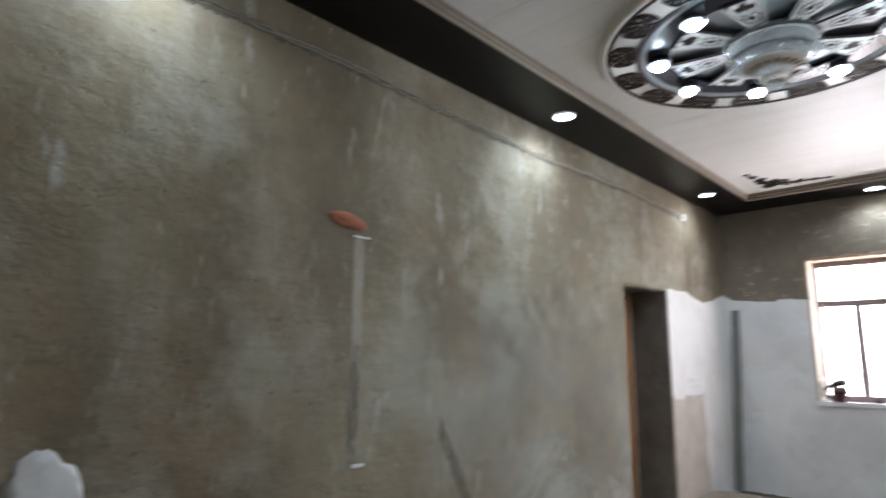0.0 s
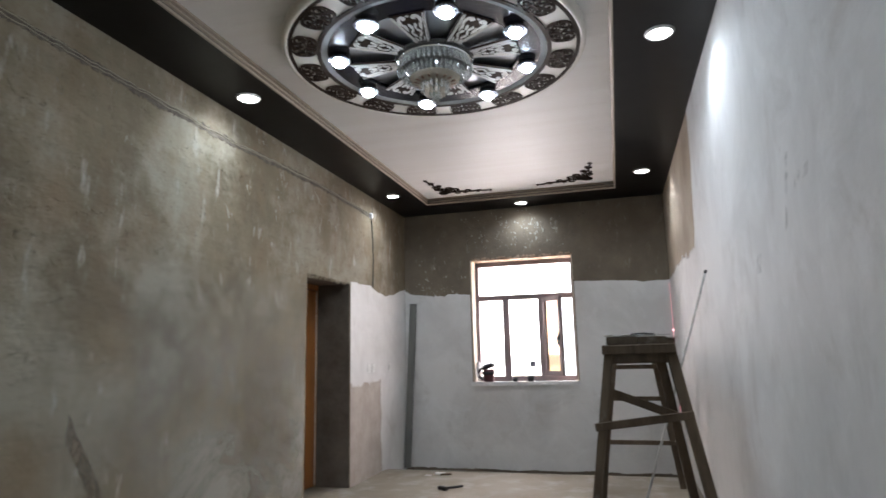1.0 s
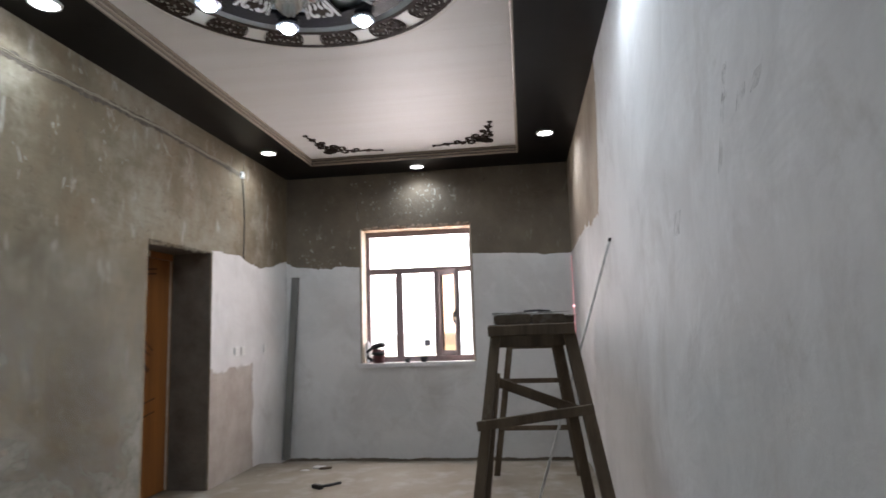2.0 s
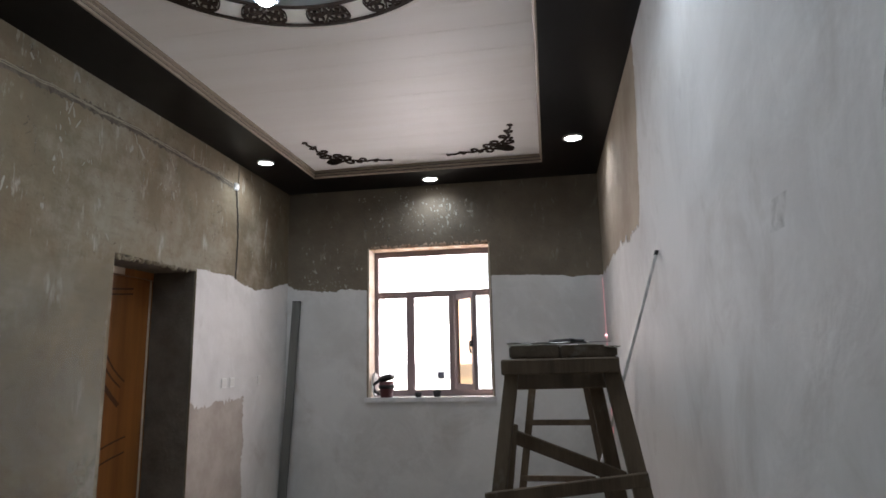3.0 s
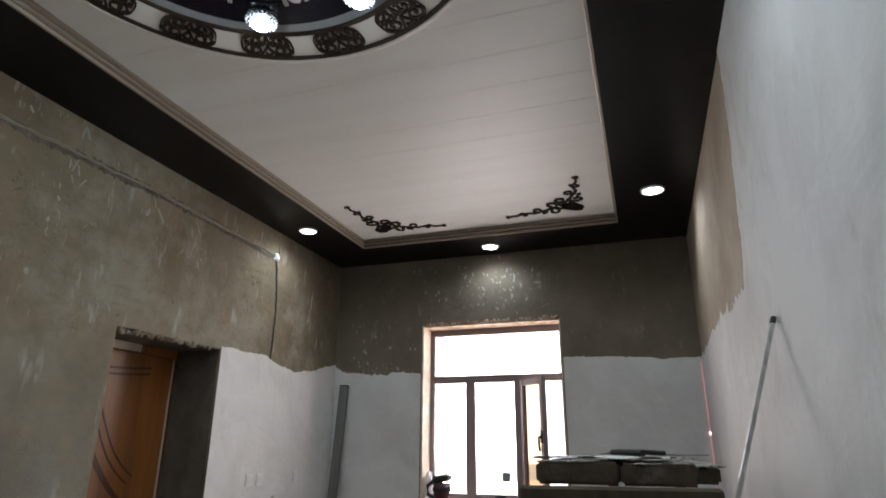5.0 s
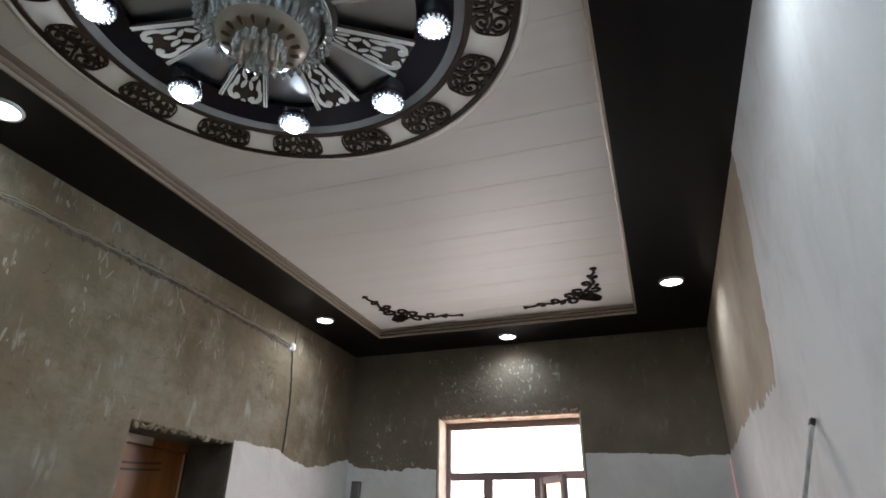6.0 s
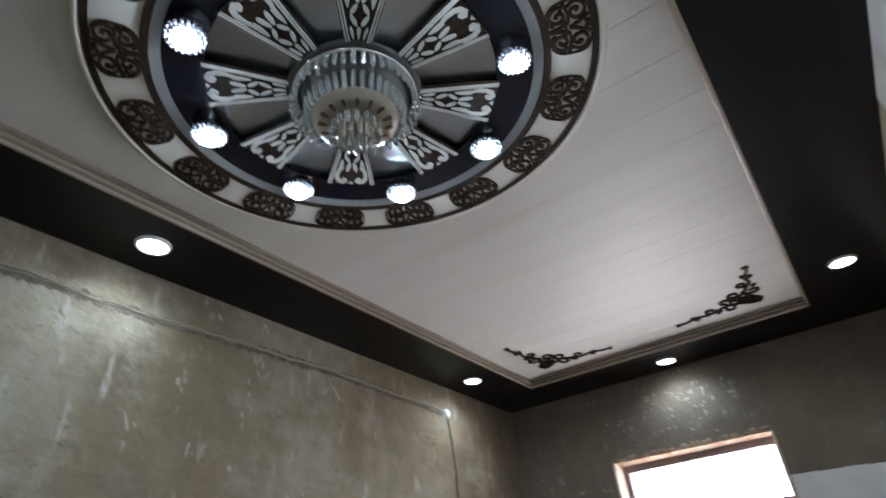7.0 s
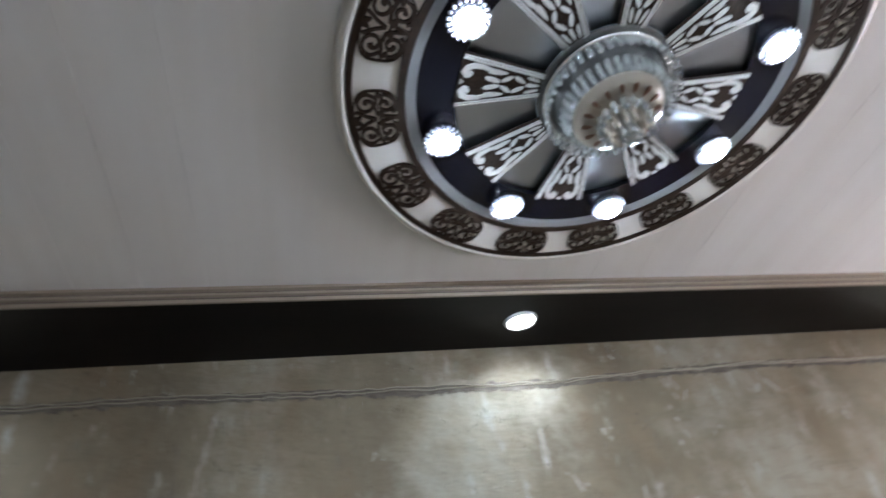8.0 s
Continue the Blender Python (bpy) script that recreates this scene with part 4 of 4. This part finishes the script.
# plaster flecks left on the bare walls
def flecks(count, place, u, v, seed, parent, label, long=1.0):
    """Flat, mostly upright smears and drips of plaster."""
    rnd = random.Random(seed)
    bm = bmesh.new()
    k = 0
    while k < count:
        cu, cv = rnd.gauss(*u), rnd.gauss(*v)
        for j in range(rnd.randint(1, 5)):
            k += 1
            w = 0.002 + 0.009 * rnd.random() ** 2.5
            h = w * rnd.uniform(0.7, 3.2) * long
            pu, pv, tilt = cu + rnd.gauss(0, 0.025), cv + rnd.gauss(0, 0.035), rnd.gauss(0.1, 0.35)
            ring = []
            for q in range(8):
                a = q * math.tau / 8
                r = 1 + rnd.uniform(-0.4, 0.4)
                x, y = w * r * math.cos(a), h * r * math.sin(a)
                ring.append((pu + x * math.cos(tilt) - y * math.sin(tilt), pv + x * math.sin(tilt) + y * math.cos(tilt)))
            rim = [bm.verts.new(place(a, b, 0.0)) for a, b in ring]
            top = bm.verts.new(place(pu, pv, 0.0025))
            for q in range(8):
                bm.faces.new((rim[q], rim[(q + 1) % 8], top))
    tagged(part("plaster_flecks", bm, M_FLECK, parent, label), kind="stuff")


on_mud = lambda u, v, o: (min(2.9, max(0.3, u)), WY - o - 0.0005, min(3.1, max(2.52, v)))
flecks(250, on_mud, (1.5, 0.33), (2.76, 0.16), 3, wall_n, "pale plaster drips over the window", 0.9)
flecks(60, lambda u, v, o: (min(0.86, max(0.02, u)), WY - o - 0.0005, max(2.05, v)), (0.4, 0.25), (2.3, 0.2), 8, wall_n, "pale plaster drips beside the window")
flecks(110, lambda u, v, o: (min(0.85, max(0.02, u)), WY - o - 0.0005, max(2.05, v)), (0.32, 0.22), (2.1, 0.04), 4, wall_n, "white plaster flecks above the putty edge", 0.6)
on_bare = lambda u, v, o: (o + 0.0005, min(6.9, max(0.6, u)), min(3.1, max(2.1, v)))
flecks(70, on_bare, (5.3, 0.35), (2.88, 0.16), 5, wall_w, "pale plaster drips along the cable", 2.4)
flecks(45, on_bare, (4.9, 0.5), (2.5, 0.25), 6, wall_w, "pale plaster drips on bare render", 1.8)
flecks(24, on_bare, (6.3, 0.3), (2.75, 0.2), 7, wall_w, "pale plaster drips near the junction box", 1.5)

for y0, y1, z0, z1 in ((4.3, 5.9, 2.3, 3.1), (2.6, 4.3, 2.5, 3.1), (5.9, 6.8, 2.35, 3.1), (1.0, 2.6, 2.2, 3.1)):
    sheet("plaster_smears", [(u, z0 + rag(u, 0.1, 3, 5), z1) for u in steps(y0, y1, 0.05)], lambda u, v, o: (o * 0.12, u, v), M_DRIP, wall_w, "thin upright smears of pale plaster")
sheet("plaster_smears", [(u, 2.54 + rag(u, 0.03, 3, 5), 3.0) for u in steps(0.75, 2.5, 0.05)], lambda u, v, o: (u, WY - o * 0.12, v), M_DRIP, wall_n, "thin smears of pale plaster over the window")

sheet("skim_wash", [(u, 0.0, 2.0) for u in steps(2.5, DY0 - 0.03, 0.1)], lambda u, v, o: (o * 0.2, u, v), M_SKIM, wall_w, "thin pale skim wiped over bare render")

# trowel marks on the east wall
on_coat = lambda u, v, o: (WX - 0.0042 - o * 0.3, v, u)
for z0, z1, y0, slope, w in ((1.72, 1.99, 3.045, -0.42, 0.02), (1.90, 1.98, 2.955, -0.2, 0.03), (1.84, 1.89, 2.86, -0.6, 0.04), (1.85, 1.89, 2.76, -0.9, 0.035), (1.62, 1.70, 3.55, -0.3, 0.06)):
    sheet("smudge", [(z, y0 + slope * (z - z0) - w * (0.7 + rag(z, 0.3, 9, w)), y0 + slope * (z - z0) + w * (0.7 + rag(z, 0.3, 9, y0))) for z in steps(z0, z1, 0.012)], on_coat, M_SMUDGE, wall_e, "grey trowel smudge")

# ---- laser line, straightedge, pole ----
tagged(part("laser_spot", lathe(bmesh.new(), [(0.001, 0.009), (0.006, 0.006), (0.009, 0.0), (0.006, -0.006), (0.001, -0.009)], 12, (WX - 0.014, WY - 0.012)), glow("laser_core", (1.0, 0.5, 0.55), 6)), "bright red laser spot in the corner", "laser spot").location = (0, 0, 1.50)
tagged(part("laser_line", box(bmesh.new(), WX - 0.015, WY - 0.0075, 0.55, WX - 0.012, WY - 0.0045, 2.06), M_LASER), "thin red levelling laser line in the corner", "laser line")
bm = box(bmesh.new(), 0, 0, 0, 0.088, 0.028, 2.025, 0.003)
se = thing("straightedge", (0.06, WY - 0.15, 0.002), "dull grey aluminium plasterer's straightedge standing against the wall", "straightedge")
se.matrix_world = pose(0.012, WY - 0.155, -0.085, -3.4, 1.8, 0)
part("bar", bm, M_ALU, se)
part("end_cap", box(bmesh.new(), -0.002, -0.002, 2.025, 0.09, 0.03, 2.033, 0.002), M_BLACK, se, "black end cap")
pole = thing("pole", (2.68, 5.0, 0), "long flat bright aluminium bar leaning against the wall", "bar")
tip = Vector((WX - 0.016 - 2.68, 0.07, 1.825))
part("shaft", beam(bmesh.new(), (0, 0, 0.006), tip, 0.028, 0.014, 0.002, (0, 1, 0)), M_BRIGHT, pole)
part("end_cap", beam(bmesh.new(), tip * 0.988, tip * 1.002, 0.03, 0.017, 0.003, (0, 1, 0)), M_BLACK, pole, "black end cap")


# ---- trestles and plank ----
def trestle(at, label):
    t = thing("trestle", at, label, "trestle", "trestles under the boards")
    for a, b, w, d, lab, side in (((-0.185, -0.09, 1.294), (0.205, -0.09, 1.297), 0.04, 0.052, "stained head beam", (0, 1, 0)),
                                  ((-0.165, 0.0, 1.252), (0.19, 0.0, 1.256), 0.05, 0.075, "lower head beam", (0, 1, 0))):
        part("top_beam", beam(bmesh.new(), a, b, w, d, 0.005, side), M_WOOD, t, lab)
    for a, b, w, d, lab in (((-0.33, -0.28, 0), (-0.150, -0.055, 1.285), 0.046, 0.045, ""), ((-0.29, -0.16, 0), (-0.160, -0.02, 1.10), 0.04, 0.04, "short doubled leg"),
                            ((0.395, -0.28, 0), (0.180, -0.055, 1.285), 0.055, 0.045, ""), ((0.33, 0.20, 0), (0.125, 0.04, 1.27), 0.05, 0.042, "")):
        part("leg", beam(bmesh.new(), a, b, w, d), M_WOOD, t, lab)
    part("brace", beam(bmesh.new(), (-0.245, -0.168, 0.883), (0.262, -0.168, 0.952), 0.018, 0.042, 0.003, (0, 1, 0)), M_WOOD, t, "nailed cross brace")
    part("brace", beam(bmesh.new(), (-0.178, -0.03, 1.068), (0.205, -0.03, 0.925), 0.018, 0.046, 0.003, (0, 1, 0)), M_WOOD, t, "nailed diagonal brace")
    return t


trestle((2.76, 4.19, 0), "weathered wooden trestle with nailed braces")


def far_trestle():
    t = thing("trestle", (2.80, 6.62, 0), "slim dark wooden trestle carrying the far board end", "trestle", "trestles under the boards")
    top = 1.321
    part("top_beam", beam(bmesh.new(), (-0.22, 0, top - 0.03), (0.22, 0, top - 0.03), 0.05, 0.07, 0.004, (0, 1, 0)), M_WOOD, t)
    for s in (-1, 1):
        part("leg", beam(bmesh.new(), (0.36 * s, 0.22, 0), (0.17 * s, 0.03, top - 0.03), 0.055, 0.05), M_WOOD, t)
    for z in (0.83, 0.42):
        h = 0.36 - 0.19 * z / top
        part("rung", beam(bmesh.new(), (-h - 0.02, 0.20 - 0.15 * z, z), (h + 0.02, 0.20 - 0.15 * z, z), 0.035, 0.04, 0.003, (0, 1, 0)), M_WOOD, t)
    part("cross_bar", beam(bmesh.new(), (-0.19, -0.03, 1.13), (0.19, -0.03, 1.13), 0.02, 0.04, 0.003, (0, 1, 0)), M_WOOD, t)
    return t


far_trestle()
rnd = random.Random(11)
for x0, x1, z1, y0, lab in ((2.600, 2.774, 1.367, 4.15, "thick plaster-crusted scaffold board resting on trestles"), (2.778, 2.930, 1.364, 4.142, "thick plaster-crusted scaffold board resting on trestles"),
                            (2.933, 2.980, 1.358, 4.26, "narrow dirty scaffold batten resting on trestles")):
    bm = box(bmesh.new(), x0, y0, 1.321, x1, 6.75, z1, 0.006)
    ob = tagged(part("scaffold_board", bm, M_PLANK), lab, "board", "boards on the trestles")
    bm = bmesh.new()
    for k in range(26):                                   # dried splashes and lumps
        m = Matrix.Translation((rnd.uniform(x0 + 0.01, x1 - 0.01), y0 + 0.01 + 1.2 * rnd.random() ** 2, z1)) @ Euler((0, 0, rnd.random() * 6)).to_matrix().to_4x4() @ Matrix.Diagonal((rnd.uniform(0.008, 0.03), rnd.uniform(0.01, 0.05), rnd.uniform(0.002, 0.006), 1))
        bmesh.ops.create_icosphere(bm, subdivisions=1, radius=1, matrix=m)
    tagged(part("plaster_crust", bm, M_FLECK, ob, "dried pale plaster crust"), kind="stuff")

# tools on the board
tool = thing("trowel", (2.80, 4.34, 1.374), "steel plastering trowel with a black handle", "trowel", turn=24)
part("blade", box(bmesh.new(), -0.05, -0.12, 0.0, 0.05, 0.12, 0.003, 0.001), M_ALU, tool, "steel blade")
part("handle", tube(bmesh.new(), [(0, -0.06, 0.010), (0, 0.06, 0.011), (0, 0.13, 0.010)], 0.0075, 8), M_BLACK, tool, "black handle")
tool = thing("putty_knife", (2.87, 4.42, 1.376), "narrow putty knife with a dark handle", "putty knife", turn=-75)
part("blade", box(bmesh.new(), -0.03, 0.0, 0.002, 0.03, 0.10, 0.004), M_ALU, tool, "steel blade")
part("handle", tube(bmesh.new(), [(0, -0.10, 0.010), (0, -0.05, 0.010), (0, 0.005, 0.007)], 0.006, 8), M_BLACK, tool, "dark handle")
sh = thing("paper_sheet", (2.735, 4.27, 1.370), "crumpled pale paper sheet", "paper")
bm = bmesh.new()
bmesh.ops.create_grid(bm, x_segments=22, y_segments=14, size=0.5)
for v in bm.verts:
    v.co = Vector((v.co.x * 0.29, v.co.y * 0.2, 0.005 + 0.006 * noise.noise(v.co * 5)))
part("sheet", bm, M_PAPER, sh)

# ---- things on the sill ----
pot = thing("flower_pot", (1.09, WY + 0.02, WZ0), "dark red plastic pot with a black lid propped open", "pot")
part("body", lathe(bmesh.new(), [(0.001, 0), (0.062, 0), (0.068, 0.07), (0.076, 0.155), (0.068, 0.155), (0.06, 0.02)], 24), M_POT, pot, "", True)
part("band", lathe(bmesh.new(), [(0.071, 0.085), (0.081, 0.09), (0.081, 0.118), (0.074, 0.124)], 24), M_BLACK, pot, "black band", True)
part("lid", beam(bmesh.new(), (-0.07, 0, 0.178), (0.075, 0, 0.208), 0.13, 0.062, 0.022, (0, 1, 0)), M_BLACK, pot, "black lid")
part("handle", tube(bmesh.new(), [(-0.065, 0, 0.03), (-0.125, 0, 0.06), (-0.13, 0, 0.13), (-0.07, 0, 0.17)], 0.017, 8), M_BLACK, pot, "black handle")
bag = thing("plastic_bag", (0.955, WY + 0.07, WZ0), "crumpled pale plastic bag in the window corner", "bag")
bm = bmesh.new()
bmesh.ops.create_icosphere(bm, subdivisions=3, radius=1)
for v in bm.verts:
    v.co = Vector((0.035 * v.co.x, 0.05 * v.co.y, 0.12 + 0.12 * v.co.z)) * (1 + 0.25 * noise.noise(v.co * 3))
    v.co.z = max(v.co.z, 0.0)
part("film", bm, M_FILM, bag)
for x, r, h in ((1.42, 0.038, 0.045), (1.61, 0.046, 0.07)):
    cup = thing("cup", (x, WY + 0.03, WZ0), "small dark cup on the marble sill", "cup", "cups on the sill")
    part("body", lathe(bmesh.new(), [(0.001, 0), (r * 0.7, 0), (r, h), (r * 0.9, h), (r * 0.6, 0.006)], 20), M_BLACK, cup, "", True)
tagged(part("window_label", box(bmesh.new(), 1.585, GY + 0.018, 1.10, 1.655, GY + 0.026, 1.175), material("grey_label", (0.2, 0.2, 0.24), 0.6)), "small square grey sticker on the glass", "sticker")

# ---- things on the floor ----
ham = thing("hammer", (0.965, 6.38, 0), "dark hammer lying on the dusty floor", "hammer", turn=-28)
part("head", box(bmesh.new(), -0.075, -0.022, 0.0, 0.035, 0.022, 0.034, 0.006), M_IRON, ham, "iron head")
part("handle", tube(bmesh.new(), [(0.0, 0.015, 0.018), (0.03, 0.10, 0.016), (0.05, 0.20, 0.014)], 0.011, 8), M_BLACK, ham, "dark handle")
card = thing("card_scrap", (0.70, 7.13, 0), "torn white card scrap on the floor", "card scrap")
part("flap", box(bmesh.new(), -0.055, -0.035, 0.0, 0.05, 0.045, 0.012, 0.003), M_PAPER, card)
card = thing("card_scrap", (0.60, 7.02, 0), "small white card scrap on the floor", "card scrap")
part("flap", box(bmesh.new(), -0.035, -0.015, 0.0, 0.035, 0.02, 0.005, 0.002), M_PAPER, card)
w = thing("wood_scrap", (0.78, 7.08, 0), "short dark wood offcut on the floor", "offcut", turn=20)
part("offcut", box(bmesh.new(), -0.06, -0.018, 0.0, 0.06, 0.018, 0.018, 0.004), M_WOOD, w)
